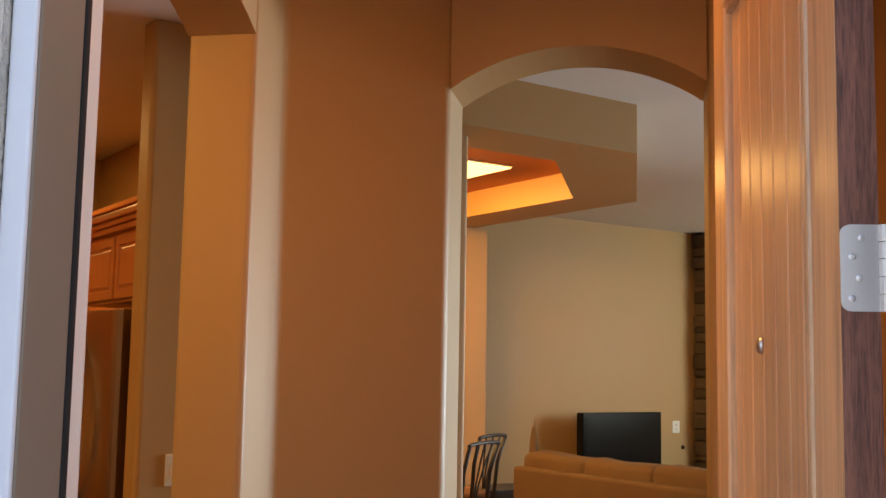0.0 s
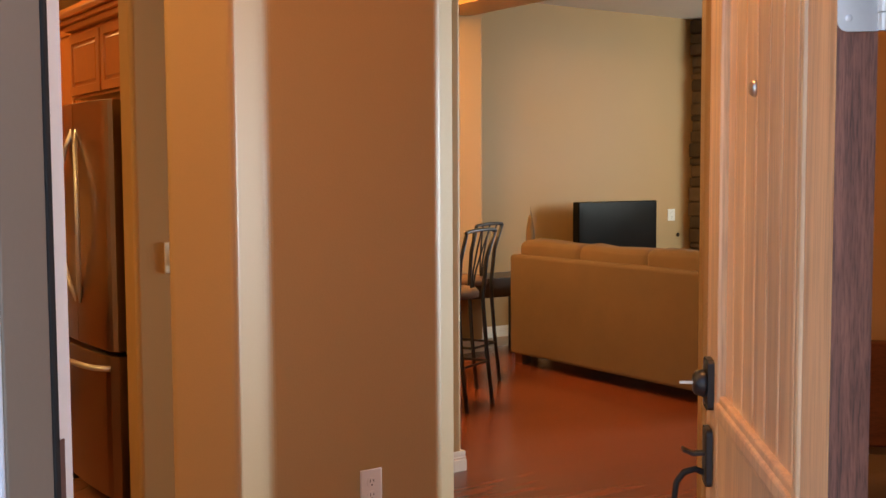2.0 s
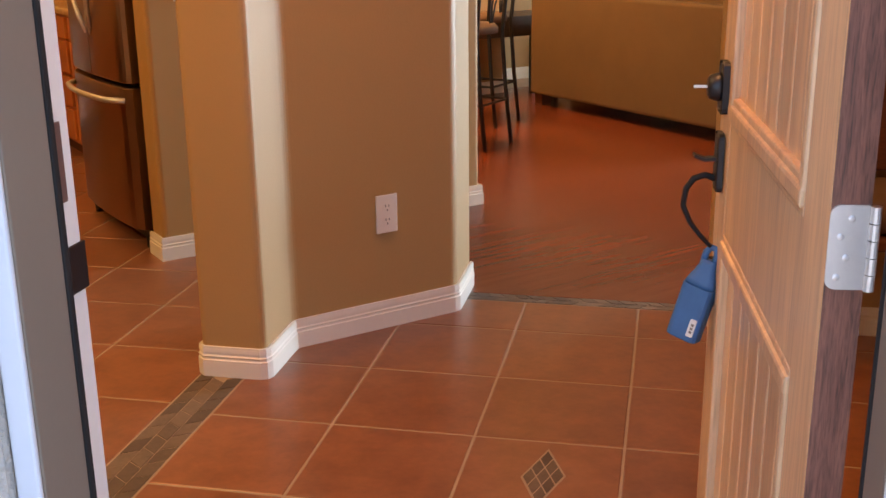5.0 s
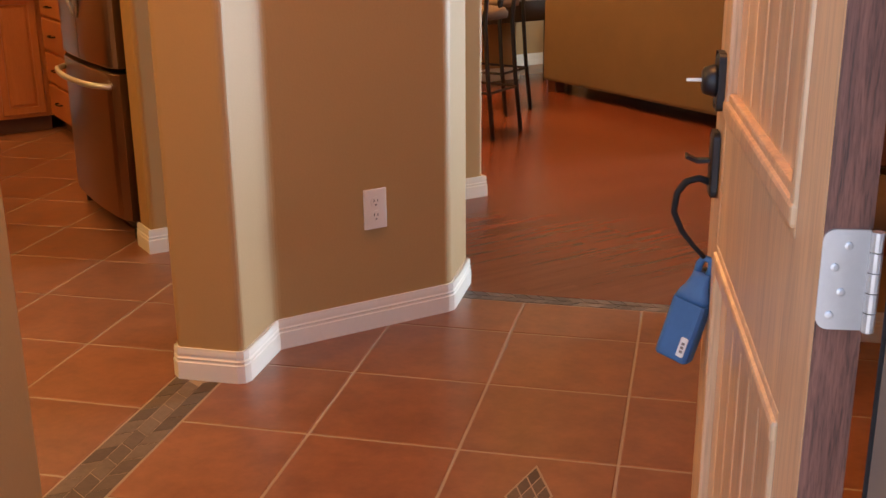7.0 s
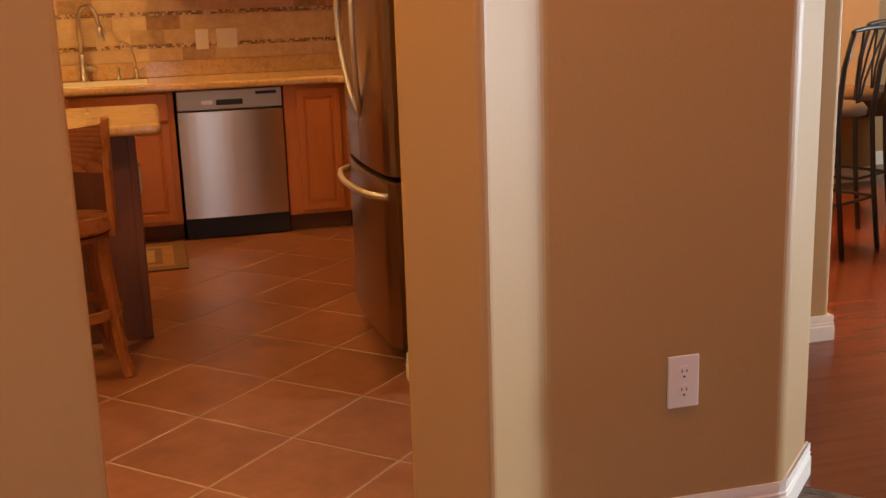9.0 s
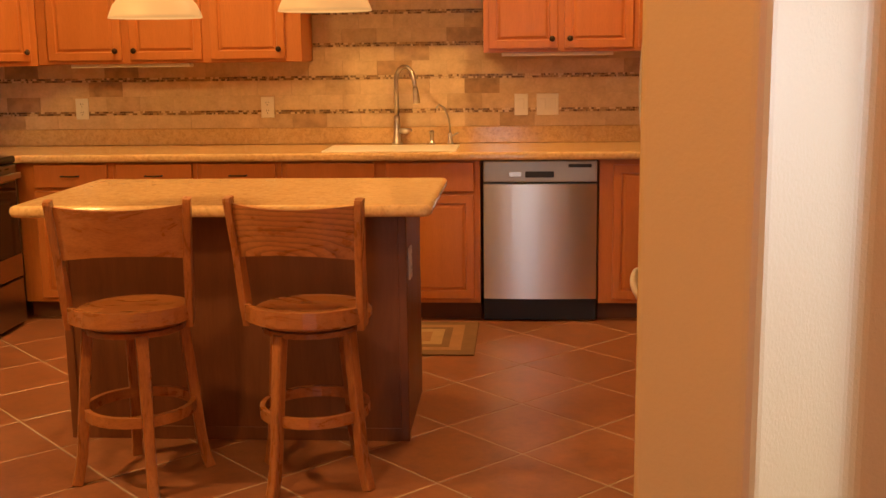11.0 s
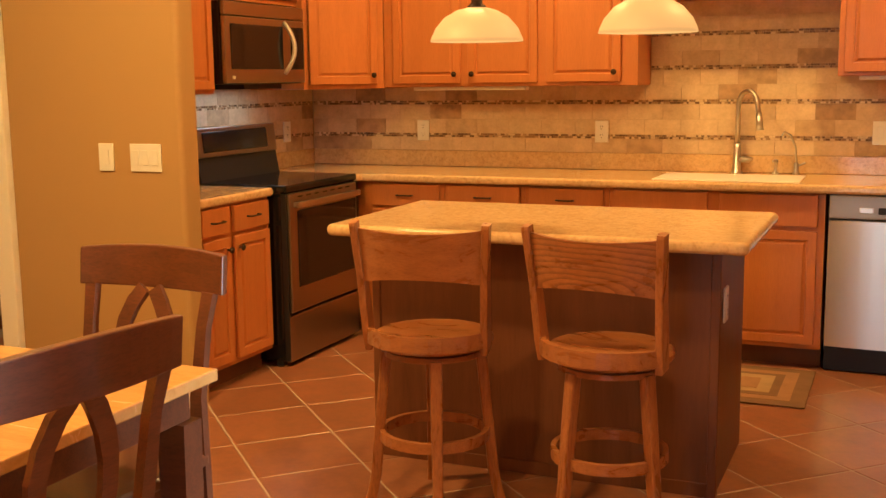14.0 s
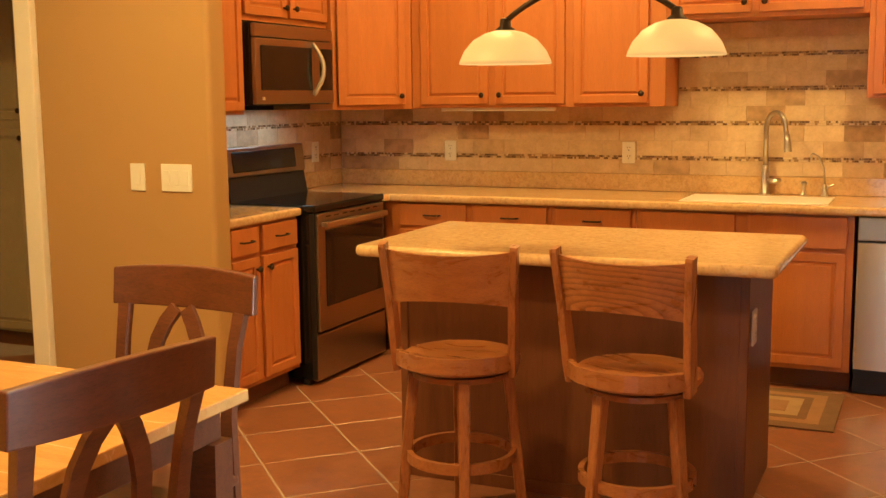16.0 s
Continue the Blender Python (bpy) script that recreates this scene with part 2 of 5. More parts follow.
def island_material():
    """Small glass mosaic pieces, each of another brown."""
    m = bpy.data.materials.new("mosaic_glass_pieces")
    m.use_nodes = True
    nt = m.node_tree
    b = nt.nodes["Principled BSDF"]
    g = nt.nodes.new("ShaderNodeNewGeometry")
    r = nt.nodes.new("ShaderNodeValToRGB")
    cr = r.color_ramp
    cr.interpolation = "CONSTANT"
    cols = ((0.0, (0.17, 0.09, 0.04)), (0.22, (0.34, 0.2, 0.095)), (0.5, (0.5, 0.33, 0.17)), (0.68, (0.24, 0.155, 0.085)), (0.78, (0.74, 0.58, 0.37)))
    cr.elements[0].position, cr.elements[0].color = cols[0][0], (*cols[0][1], 1)
    cr.elements[1].position, cr.elements[1].color = cols[1][0], (*cols[1][1], 1)
    for p, c in cols[2:]:
        cr.elements.new(p).color = (*c, 1)
    nt.links.new(g.outputs["Random Per Island"], r.inputs[0])
    nt.links.new(r.outputs[0], b.inputs["Base Color"])
    b.inputs["Roughness"].default_value = 0.3
    return m


def figured_oak():
    """Flat-sawn oak with long pointed growth rings."""
    m = OAK.copy()
    m.name = "figured_oak"
    nt = m.node_tree
    b = nt.nodes["Principled BSDF"]
    old = b.inputs["Base Color"].links[0].from_socket
    tc = nt.nodes.new("ShaderNodeTexCoord")
    mp = nt.nodes.new("ShaderNodeMapping")
    mp.inputs["Location"].default_value, mp.inputs["Scale"].default_value = (0.012, 0, -0.8), (0.27, 0.3, 1.0)
    wave = nt.nodes.new("ShaderNodeTexWave")
    wave.wave_type, wave.rings_direction, wave.wave_profile = "RINGS", "Y", "SAW"
    wave.inputs["Scale"].default_value, wave.inputs["Distortion"].default_value = 19.0, 2.6
    wave.inputs["Detail"].default_value, wave.inputs["Detail Scale"].default_value = 3.0, 1.6
    ramp = nt.nodes.new("ShaderNodeValToRGB")
    ramp.color_ramp.elements[0].color, ramp.color_ramp.elements[1].color = (0.38, 0.33, 0.3, 1), (1, 1, 1, 1)
    ramp.color_ramp.elements[1].position = 0.55
    mix = nt.nodes.new("ShaderNodeMix")
    mix.data_type, mix.blend_type = "RGBA", "MULTIPLY"
    mix.inputs["Factor"].default_value = 0.75
    nt.links.new(tc.outputs["Object"], mp.inputs["Vector"])
    nt.links.new(mp.outputs[0], wave.inputs["Vector"])
    nt.links.new(wave.outputs["Fac"], ramp.inputs[0])
    nt.links.new(old, mix.inputs["A"])
    nt.links.new(ramp.outputs[0], mix.inputs["B"])
    nt.links.new(mix.outputs["Result"], b.inputs["Base Color"])
    return m


MOSGLASS = island_material()
ISLWOOD = material("island_panel", (0.17, 0.06, 0.024), 0.4, var=0.12, scale=2.2, fine=26, bump=0.05, kind="wood", colour2=(0.12, 0.04, 0.015), stretch=(5, 5, 0.5))
TRAYGLOW = glow("tray_lamp_diffuser", (1.0, 0.62, 0.2), 1.2)
for _m, _w, _r in ((DOORWOOD, 0.35, 0.3), (OAK, 0.4, 0.15), (OAKV, 0.4, 0.15), (DARKOAK, 0.4, 0.15), (TABLETOP, 0.3, 0.15)):
    _b = _m.node_tree.nodes["Principled BSDF"]
    _b.inputs["Coat Weight"].default_value, _b.inputs["Coat Roughness"].default_value = _w, _r
FIGOAK = figured_oak()
EBONY = material("ebony_stain", (0.03, 0.017, 0.011), 0.35, var=0.15, scale=3, fine=40, bump=0.05, kind="wood", stretch=(1.5, 6, 6))
for _l in [k for k in PLANK.node_tree.links if k.to_socket.name == "Roughness"]:
    PLANK.node_tree.links.remove(_l)

# ---- building helpers ----
ID = Matrix.Identity(4)
FOYER = pose(0, 0, 0, 0, 0, -45)  # local x across the entry, local y inwards from the door


def thing(name, label, category, m=ID, group="", kind=""):
    ob = new(name)
    ob.empty_display_size = 0.1
    ob.matrix_world = m
    return tagged(ob, label, category, group, kind)


def part(name, bm, mat, parent=None, label="", smooth=False, m=None):
    me = bpy.data.meshes.new(name)
    bm.normal_update()
    bm.to_mesh(me)
    bm.free()
    me.materials.append(mat)
    if smooth:
        me.polygons.foreach_set("use_smooth", [True] * len(me.polygons))
    ob = new(name, me)
    if parent is not None:
        ob.parent = parent
    if m is not None:
        ob.matrix_basis = m
    if label:
        ob["label"] = label
    return ob


def piece(name, me, parent, m):
    ob = new(name, me)
    ob.parent = parent
    ob.matrix_basis = m
    return ob


def structure(name, bm, mat, label, category, m=ID, smooth=False):
    ob = part(name, bm, mat, None, "", smooth, m)
    return tagged(ob, label, category, kind="structure")


def box(bm, x0, x1, y0, y1, z0, z1, bevel=0.0, seg=2, m=None):
    r = bmesh.ops.create_cube(bm, size=1)
    mm = Matrix.LocRotScale(((x0 + x1) / 2, (y0 + y1) / 2, (z0 + z1) / 2), None, (abs(x1 - x0), abs(y1 - y0), abs(z1 - z0)))
    vs = r["verts"]
    bmesh.ops.transform(bm, matrix=mm, verts=vs)
    if bevel:
        es = list({e for v in vs for e in v.link_edges})
        out = bmesh.ops.bevel(bm, geom=es, offset=bevel, segments=seg, profile=0.5, affect="EDGES")
        vs = list({v for f in out["faces"] for v in f.verts} | {v for v in vs if v.is_valid})
    if m is not None:
        bmesh.ops.transform(bm, matrix=m, verts=vs)
    return bm


def cube(x0, x1, y0, y1, z0, z1, bevel=0.0, seg=2):
    return box(bmesh.new(), x0, x1, y0, y1, z0, z1, bevel, seg)


def prism(bm, pts, z0, z1, bevel=0.0, vertical_only=True, seg=4):
    """A solid over a plan outline; bevel rounds its upright edges."""
    lo = [bm.verts.new((x, y, z0)) for x, y in pts]
    hi = [bm.verts.new((x, y, z1)) for x, y in pts]
    n = len(pts)
    bm.faces.new(lo[::-1])
    bm.faces.new(hi)
    for i in range(n):
        bm.faces.new((lo[i], lo[(i + 1) % n], hi[(i + 1) % n], hi[i]))
    bmesh.ops.recalc_face_normals(bm, faces=bm.faces)
    if bevel:
        es = [e for e in bm.edges if e.verts[0] in lo + hi and (not vertical_only or abs(e.verts[0].co.z - e.verts[1].co.z) > 1e-6)]
        bmesh.ops.bevel(bm, geom=es, offset=bevel, segments=seg, profile=0.5, affect="EDGES")
    return bm


def outline_xz(bm, pts, y0, y1, bevel=0.0):
    """A solid from an outline in x and z, between two y."""
    a = [bm.verts.new((x, y0, z)) for x, z in pts]
    b = [bm.verts.new((x, y1, z)) for x, z in pts]
    n = len(pts)
    bm.faces.new(a)
    bm.faces.new(b[::-1])
    for i in range(n):
        bm.faces.new((a[(i + 1) % n], a[i], b[i], b[(i + 1) % n]))
    bmesh.ops.recalc_face_normals(bm, faces=bm.faces)
    if bevel:
        bmesh.ops.bevel(bm, geom=[e for e in bm.edges], offset=bevel, segments=2, profile=0.5, affect="EDGES")
    return bm


def tube(bm, pts, r, seg=10, closed=False):
    """A round bar along points; r may be a number or one a point."""
    pts = [Vector(p) for p in pts]
    n = len(pts)
    rs = r if isinstance(r, (list, tuple)) else [r] * n
    rings = []
    side = None
    for i, p in enumerate(pts):
        a = pts[(i - 1) % n] if (closed or i > 0) else p
        b = pts[(i + 1) % n] if (closed or i < n - 1) else p
        d = (b - a).normalized()
        if side is None:
            side = d.orthogonal().normalized()
        side = (side - d * side.dot(d)).normalized()
        up = d.cross(side)
        rings.append([bm.verts.new(p + rs[i] * (math.cos(2 * math.pi * k / seg) * side + math.sin(2 * math.pi * k / seg) * up)) for k in range(seg)])
    for i in range(n if closed else n - 1):
        r0, r1 = rings[i], rings[(i + 1) % n]
        for k in range(seg):
            bm.faces.new((r0[k], r0[(k + 1) % seg], r1[(k + 1) % seg], r1[k]))
    if not closed:
        bm.faces.new(rings[0][::-1])
        bm.faces.new(rings[-1])
    return bm


def bar(bm, pts, wide, thick, across=(1, 0, 0), closed=False):
    """A flat bar of rectangular section along points; across: the direction of its width. wide may be one a point."""
    pts = [Vector(p) for p in pts]
    n = len(pts)
    ws = wide if isinstance(wide, (list, tuple)) else [wide] * n
    rings = []
    for i, p in enumerate(pts):
        a = pts[(i - 1) % n] if (closed or i > 0) else p
        b = pts[(i + 1) % n] if (closed or i < n - 1) else p
        d = (b - a).normalized()
        s = Vector(across)
        s = (s - d * s.dot(d)).normalized()
        t = d.cross(s)
        rings.append([bm.verts.new(p + s * ws[i] / 2 * sx + t * thick / 2 * sy) for sx, sy in ((-1, -1), (1, -1), (1, 1), (-1, 1))])
    for i in range(n if closed else n - 1):
        r0, r1 = rings[i], rings[(i + 1) % n]
        for k in range(4):
            bm.faces.new((r0[k], r0[(k + 1) % 4], r1[(k + 1) % 4], r1[k]))
    if not closed:
        bm.faces.new(rings[0][::-1])
        bm.faces.new(rings[-1])
    bmesh.ops.recalc_face_normals(bm, faces=bm.faces)
    return bm


def lathe(bm, prof, seg=24, centre=(0, 0, 0)):
    """A turned body from (radius, height) pairs."""
    rings = []
    for r, z in prof:
        rings.append([bm.verts.new((centre[0] + max(r, 1e-4) * math.cos(2 * math.pi * k / seg), centre[1] + max(r, 1e-4) * math.sin(2 * math.pi * k / seg), centre[2] + z)) for k in range(seg)])
    for a, b in zip(rings, rings[1:]):
        for k in range(seg):
            bm.faces.new((a[k], a[(k + 1) % seg], b[(k + 1) % seg], b[k]))
    bm.faces.new(rings[0][::-1])
    bm.faces.new(rings[-1])
    bmesh.ops.recalc_face_normals(bm, faces=bm.faces)
    return bm


def arch_header(w0, w1, spring, apex, top, y0, y1, n=20):
    """The wall over an arched opening, between x = w0 and w1."""
    bm = bmesh.new()
    half, rise = (w1 - w0) / 2, apex - spring
    rad = (half * half + rise * rise) / (2 * rise)
    cx, cz = (w0 + w1) / 2, apex - rad
    pts = [(w0, top), (w0, spring)]
    a0 = math.asin(half / rad)
    for i in range(1, n):
        a = -a0 + 2 * a0 * i / n
        pts.append((cx + rad * math.sin(a), cz + rad * math.cos(a)))
    pts += [(w1, spring), (w1, top)]
    return outline_xz(bm, pts, y0, y1)


def baseboard(name, pts, m=ID, height=0.1):
    """A moulded white baseboard along plan points; the room lies on the left-hand side of the way along them."""
    prof = [(0, 0), (0.016, 0), (0.016, 0.07), (0.0125, 0.074), (0.0125, 0.082), (0.015, 0.086), (0.011, 0.092), (0.011, 0.1), (0.013, 0.104), (0.008, 0.112), (0.005, height), (0, height)]
    prof = [(o, z * height / 0.125 if z != height else z) for o, z in prof]
    bm = bmesh.new()
    P = [Vector((x, y)) for x, y in pts]
    n = len(P)
    rings = []
    for i in range(n):
        d0 = (P[i] - P[i - 1]).normalized() if i else (P[1] - P[0]).normalized()
        d1 = (P[i + 1] - P[i]).normalized() if i < n - 1 else d0
        n0, n1 = Vector((-d0.y, d0.x)), Vector((-d1.y, d1.x))
        k = (n0 + n1) / max(1 + n0.dot(n1), 0.2)
        rings.append([bm.verts.new((P[i].x + k.x * o, P[i].y + k.y * o, z)) for o, z in prof])
    for a, b in zip(rings, rings[1:]):
        for j in range(len(prof)):
            bm.faces.new((a[j], a[(j + 1) % len(prof)], b[(j + 1) % len(prof)], b[j]))
    bm.faces.new(rings[0])
    bm.faces.new(rings[-1][::-1])
    bmesh.ops.recalc_face_normals(bm, faces=bm.faces)
    return structure(name, bm, TRIM, "white moulded wooden baseboard along the wall foot", "baseboard", m)

# ---- the large structure ----
CEILING = 3.05
SPRING, APEX = 2.60, 2.745
# entry: local x across, local y inwards
DOOR_L, DOOR_R = 3.842, 4.832
WL, WK = 3.375, 3.155  # two faces of the wall that holds the kitchen arch
NEAR, FAR = -3.77, -2.635  # jambs of the kitchen arch
AL, AR = 3.85, 4.76  # jambs of the living room arch
bm = bmesh.new()
prism(bm, [(WK, FAR), (WL, FAR), (WL, -2.367), (AL, -1.905), (AL, -1.615), (AL - 0.13, -1.615), (WK, -2.18)], 0, CEILING, 0.022)
structure("wall_entry_pier", bm, WALL, "tan painted clipped-corner wall between the two archways", "wall", FOYER)
bm = prism(bmesh.new(), [(WK, -4.40), (3.45, -4.40), (3.45, NEAR), (WK, NEAR)], 0, CEILING, 0.022)
structure("wall_entry_west", bm, WALL, "tan painted wall beside the kitchen archway", "wall", FOYER)
structure("wall_kitchen_arch", arch_header(NEAR, FAR, SPRING, APEX, CEILING, -WL, -WK), WALL, "tan painted arch over the way into the kitchen", "wall", FOYER @ pose(0, 0, 0, 0, 0, 90))
structure("wall_living_arch", arch_header(AL, AR, SPRING, APEX, CEILING, -1.905, -1.615), WALL, "tan painted arch over the way into the living room", "wall", FOYER)
structure("wall_living_arch_side", prism(bmesh.new(), [(AR, -1.905), (5.75, -1.905), (5.75, -1.615), (AR, -1.615)], 0, CEILING, 0.022), WALL, "tan painted wall beside the living room archway", "wall", FOYER)
structure("wall_entry_east", cube(5.6, 5.75, -4.6, -1.905, 0, CEILING), WALL, "tan painted side wall of the entry", "wall", FOYER)
for n, a, b, z0 in (("wall_front_west", 2.55, DOOR_L - 0.036, -0.1), ("wall_front_east", DOOR_R + 0.036, 7.5, -0.1), ("wall_front_over_door", DOOR_L - 0.03, DOOR_R + 0.03, 2.48)):
    structure(n, cube(a, b, -4.44, -4.40, z0, CEILING), WALL, "tan painted inner face of the front wall", "wall", FOYER)
    structure(n + "_stucco", cube(a, b, -4.60, -4.442, z0, 3.4), STUCCO, "grey-beige rough stucco on the house front", "wall", FOYER)
structure("ceiling_entry", cube(1.9, 6.2, -4.44, -1.62, CEILING, CEILING + 0.1), CEIL, "plain pale painted ceiling over the entry", "ceiling", FOYER)
# kitchen and dining corner
KX0, KX1, KY1 = -3.14, 1.52, 0.60
structure("wall_kitchen_back", cube(-5.6, 9.9, KY1, KY1 + 0.15, 0, CEILING), WALL, "tan painted back wall", "wall")
structure("wall_kitchen_left", cube(KX0 - 0.15, KX0, -1.47, KY1, 0, CEILING), WALL, "tan painted kitchen side wall behind the range", "wall")
structure("wall_kitchen_right", cube(KX1, KX1 + 0.15, -2.66, KY1, 0, CEILING), WALL, "tan painted kitchen wall behind the refrigerator", "wall")
structure("wall_switch_stub", prism(bmesh.new(), [(-3.5, -1.6), (-2.532, -1.6), (-2.532, -1.47), (-3.5, -1.47)], 0, CEILING, 0.024), WALL, "tan painted wall end with light switches", "wall")
structure("trim_hall_opening", cube(-3.6, -3.5, -1.625, -1.46, 0, 2.15, 0.006), TRIM, "cream painted casing beside the hall opening", "trim")
structure("wall_over_hall", cube(-5.45, -3.5, -1.6, -1.47, 2.15, CEILING), WALL, "tan painted wall over the hall opening", "wall")
structure("wall_fridge_side", prism(bmesh.new(), [(0.695, -2.835), (2.35, -2.835), (2.35, -2.69), (0.695, -2.69)], 0, CEILING, 0.022), WALL, "tan painted wall beside the refrigerator", "wall")
structure("wall_dining_west", cube(-5.6, -5.45, -6.5, KY1, 0, CEILING), WALL, "tan painted far wall of the dining corner", "wall")
structure("wall_dining_front", cube(-5.6, -1.25, -5.10, -4.95, 0, CEILING), WALL, "tan painted front wall of the dining corner", "wall")
structure("ceiling_kitchen", cube(-5.6, 1.67, -5.1, 0.75, CEILING + 0.004, CEILING + 0.1), CEIL, "plain painted kitchen ceiling", "ceiling")
# living room
structure("wall_living_east", cube(9.75, 9.9, -7.6, 0.6, 0, CEILING), WALL, "tan painted end wall of the living room", "wall")
structure("wall_living_south", cube(2.2, 9.9, -7.75, -7.6, 0, CEILING), WALL, "tan painted front wall of the living room", "wall")
structure("wall_bar_end", prism(bmesh.new(), [(1.67, 0.05), (4.63, 0.05), (4.63, 0.598), (1.67, 0.598)], 0, 2.76, 0.022), WALL, "tan painted wall block under the soffit", "wall")
structure("ceiling_living", cube(1.67, 9.9, -7.6, 0.75, CEILING - 0.02, CEILING + 0.1), CEIL, "pale painted living room ceiling", "ceiling")
# dropped soffit with a lit tray recess
SOFF = [(1.67, -3.06), (3.30, -3.06), (4.48, -1.85), (4.48, 0.598), (1.67, 0.598)]
TRAY = [(2.15, -2.62), (3.10, -2.62), (4.05, -1.68), (4.05, 0.0), (2.15, 0.0)]
bm = bmesh.new()
n = len(SOFF)
o0 = [bm.verts.new((x, y, 2.76)) for x, y in SOFF]
o1 = [bm.verts.new((x, y, 3.03)) for x, y in SOFF]
i0 = [bm.verts.new((x, y, 2.76)) for x, y in TRAY]
i1 = [bm.verts.new((x, y, 2.96)) for x, y in TRAY]
for i in range(n):
    j = (i + 1) % n
    bm.faces.new((o0[i], o0[j], o1[j], o1[i]))
    bm.faces.new((i0[i], i0[j], i1[j], i1[i]))
    bm.faces.new((o0[i], i0[i], i0[j], o0[j]))
bm.faces.new(i1)
bm.faces.new(o1)
bmesh.ops.recalc_face_normals(bm, faces=bm.faces)
structure("soffit_tray", bm, WALL, "tan painted dropped soffit with a lit tray recess", "soffit")
# thin red-orange sheet just below the recess top
structure("ceiling_tray", prism(bmesh.new(), [(x * 0.998 + 0.006, y * 0.998 - 0.002) for x, y in TRAY], 2.95, 2.956), TRAYRED, "red-orange ceiling of the tray recess", "ceiling")
# ground and slabs
structure("ground", cube(-60, 60, -60, 60, -0.4, -0.13), PORCH, "pale concrete ground before the house", "ground")
structure("porch_slab", cube(2.0, 7.5, -8.5, -4.6, -0.12, -0.03), PORCH, "concrete porch slab at the front door", "porch", FOYER)
floor = structure("floor", cube(-5.6, 9.9, -7.7, 0.75, -0.1, -0.0018), GROUT, "grouted bed of the tiled and laminate floor", "floor")
structure("trim_threshold", cube(DOOR_L - 0.02, DOOR_R + 0.02, -4.62, -4.40, -0.03, 0.012, 0.008), NICKEL, "worn metal threshold under the front door", "threshold", FOYER)
# baseboards
baseboard("baseboard_pier", [(WK, FAR + 0.25), (WK, FAR + 0.018), (WK + 0.018, FAR), (WL - 0.02, FAR), (WL - 0.006, FAR + 0.006), (WL, FAR + 0.02), (WL, -2.367), (AL - 0.012, -1.917), (AL - 0.001, -1.899), (AL, -1.885), (AL, -1.615)][::-1], FOYER)
baseboard("baseboard_entry_west", [(3.45, -4.40), (3.45, NEAR), (WK, NEAR)][::-1], FOYER)
baseboard("baseboard_arch_side", [(AR, -1.615), (AR, -1.905), (5.6, -1.905)][::-1], FOYER)
baseboard("baseboard_fridge_wall", [(2.35, -2.69), (2.35, -2.835), (0.695, -2.835), (0.695, -2.69)])
baseboard("baseboard_bar_end", [(4.63, 0.598), (4.63, 0.05), (1.67, 0.05)])
baseboard("baseboard_living_back", [(7.6, 0.6), (4.64, 0.6)])
baseboard("baseboard_switch_wall", [(-2.537, -1.6), (-3.5, -1.6)])

# ---- entry: door frame, door, lock box ----
bm = bmesh.new()
fr = thing("door_frame", "taupe painted front door frame with black weatherstrip", "door frame", FOYER, kind="structure")
for side, x in ((1, DOOR_L), (-1, DOOR_R)):
    part("jamb", cube(x - 0.034 * side, x, -4.576, -4.475, 0, 2.48, 0.003), JAMB, fr)
    part("weatherstrip", cube(x - 0.02 * side, x + 0.002 * side, -4.475, -4.460, 0, 2.46, 0.004), RUBBER, fr, "black rubber weatherstrip")
    part("rabbet", cube(x - 0.034 * side, x - 0.012 * side, -4.4595, -4.407, 0, 2.48, 0.003), RABBET, fr, "white painted jamb rabbet")
    part("casing", cube(x - 0.034 * side, x - 0.0005 * side, -4.587, -4.577, -0.1, 2.5, 0.004), SKYTRIM, fr, "pale painted outer casing")
part("head_jamb", cube(DOOR_L, DOOR_R, -4.575, -4.395, 2.455, 2.48, 0.003), JAMB, fr)
for z0, z1, d in ((0.935, 1.0, 0.003), (1.06, 1.165, 0.002)):
    part("strike_plate", cube(DOOR_L - 0.014, DOOR_L - 0.012 + d, -4.446, -4.403 if z0 < 1 else -4.43, z0, z1, 0.001), BLACK if z0 < 1 else STRIKE, fr, "dark metal strike plate")

# the door: local x from the hinge edge to the free edge, local y = 0 at the outer face, thickness behind it
DW, DH = 0.915, 2.44
ang = math.degrees(math.atan2(-3.49 + 4.40, 4.690 - 4.778))
DOORM = FOYER @ pose(4.778, -4.40, 0.012, 0, 0, ang)
door = thing("front_door", "honey-stained plank-panel wooden front door standing open", "door", DOORM, kind="")
slab = bmesh.new()
# local y runs to the outer side: keep the body on the inner side
TH = -0.045
PANELS = ((0.135, 0.785, 1.035, 2.30), (0.135, 0.785, 0.16, 0.80))
box(slab, 0, 0.135, TH, 0, 0, DH, 0.003)
box(slab, 0.785, DW, TH, 0, 0, DH, 0.003)
for z0, z1 in ((0, 0.16), (0.80, 1.035), (2.30, DH)):
    box(slab, 0.135, 0.785, TH, 0 - 0.001, z0, z1, 0.002)
part("slab", slab, DOORWOOD, door)
for x0, x1, z0, z1 in PANELS:
    np_ = 7
    wd = (x1 - x0) / np_
    for k in range(np_):
        part("plank", cube(x0 + k * wd + 0.0015, x0 + (k + 1) * wd - 0.0015, TH + 0.006, -0.011, z0, z1, 0.005), DOORWOOD, door)
    mo = bmesh.new()
    for a, b, c, d in ((x0, x1, z0 - 0.002, z0 + 0.028), (x0, x1, z1 - 0.028, z1 + 0.002)):
        box(mo, a, b, -0.02, 0.007, c, d, 0.006)
        box(mo, a, b, -0.02, 0.001, c - 0.012, d + 0.012, 0.004)
    for a, b in ((x0, x0 + 0.024), (x1 - 0.024, x1)):
        box(mo, a, b, -0.02, 0.005, z0, z1, 0.006)
    part("panel_moulding", mo, DOORWOOD, door)


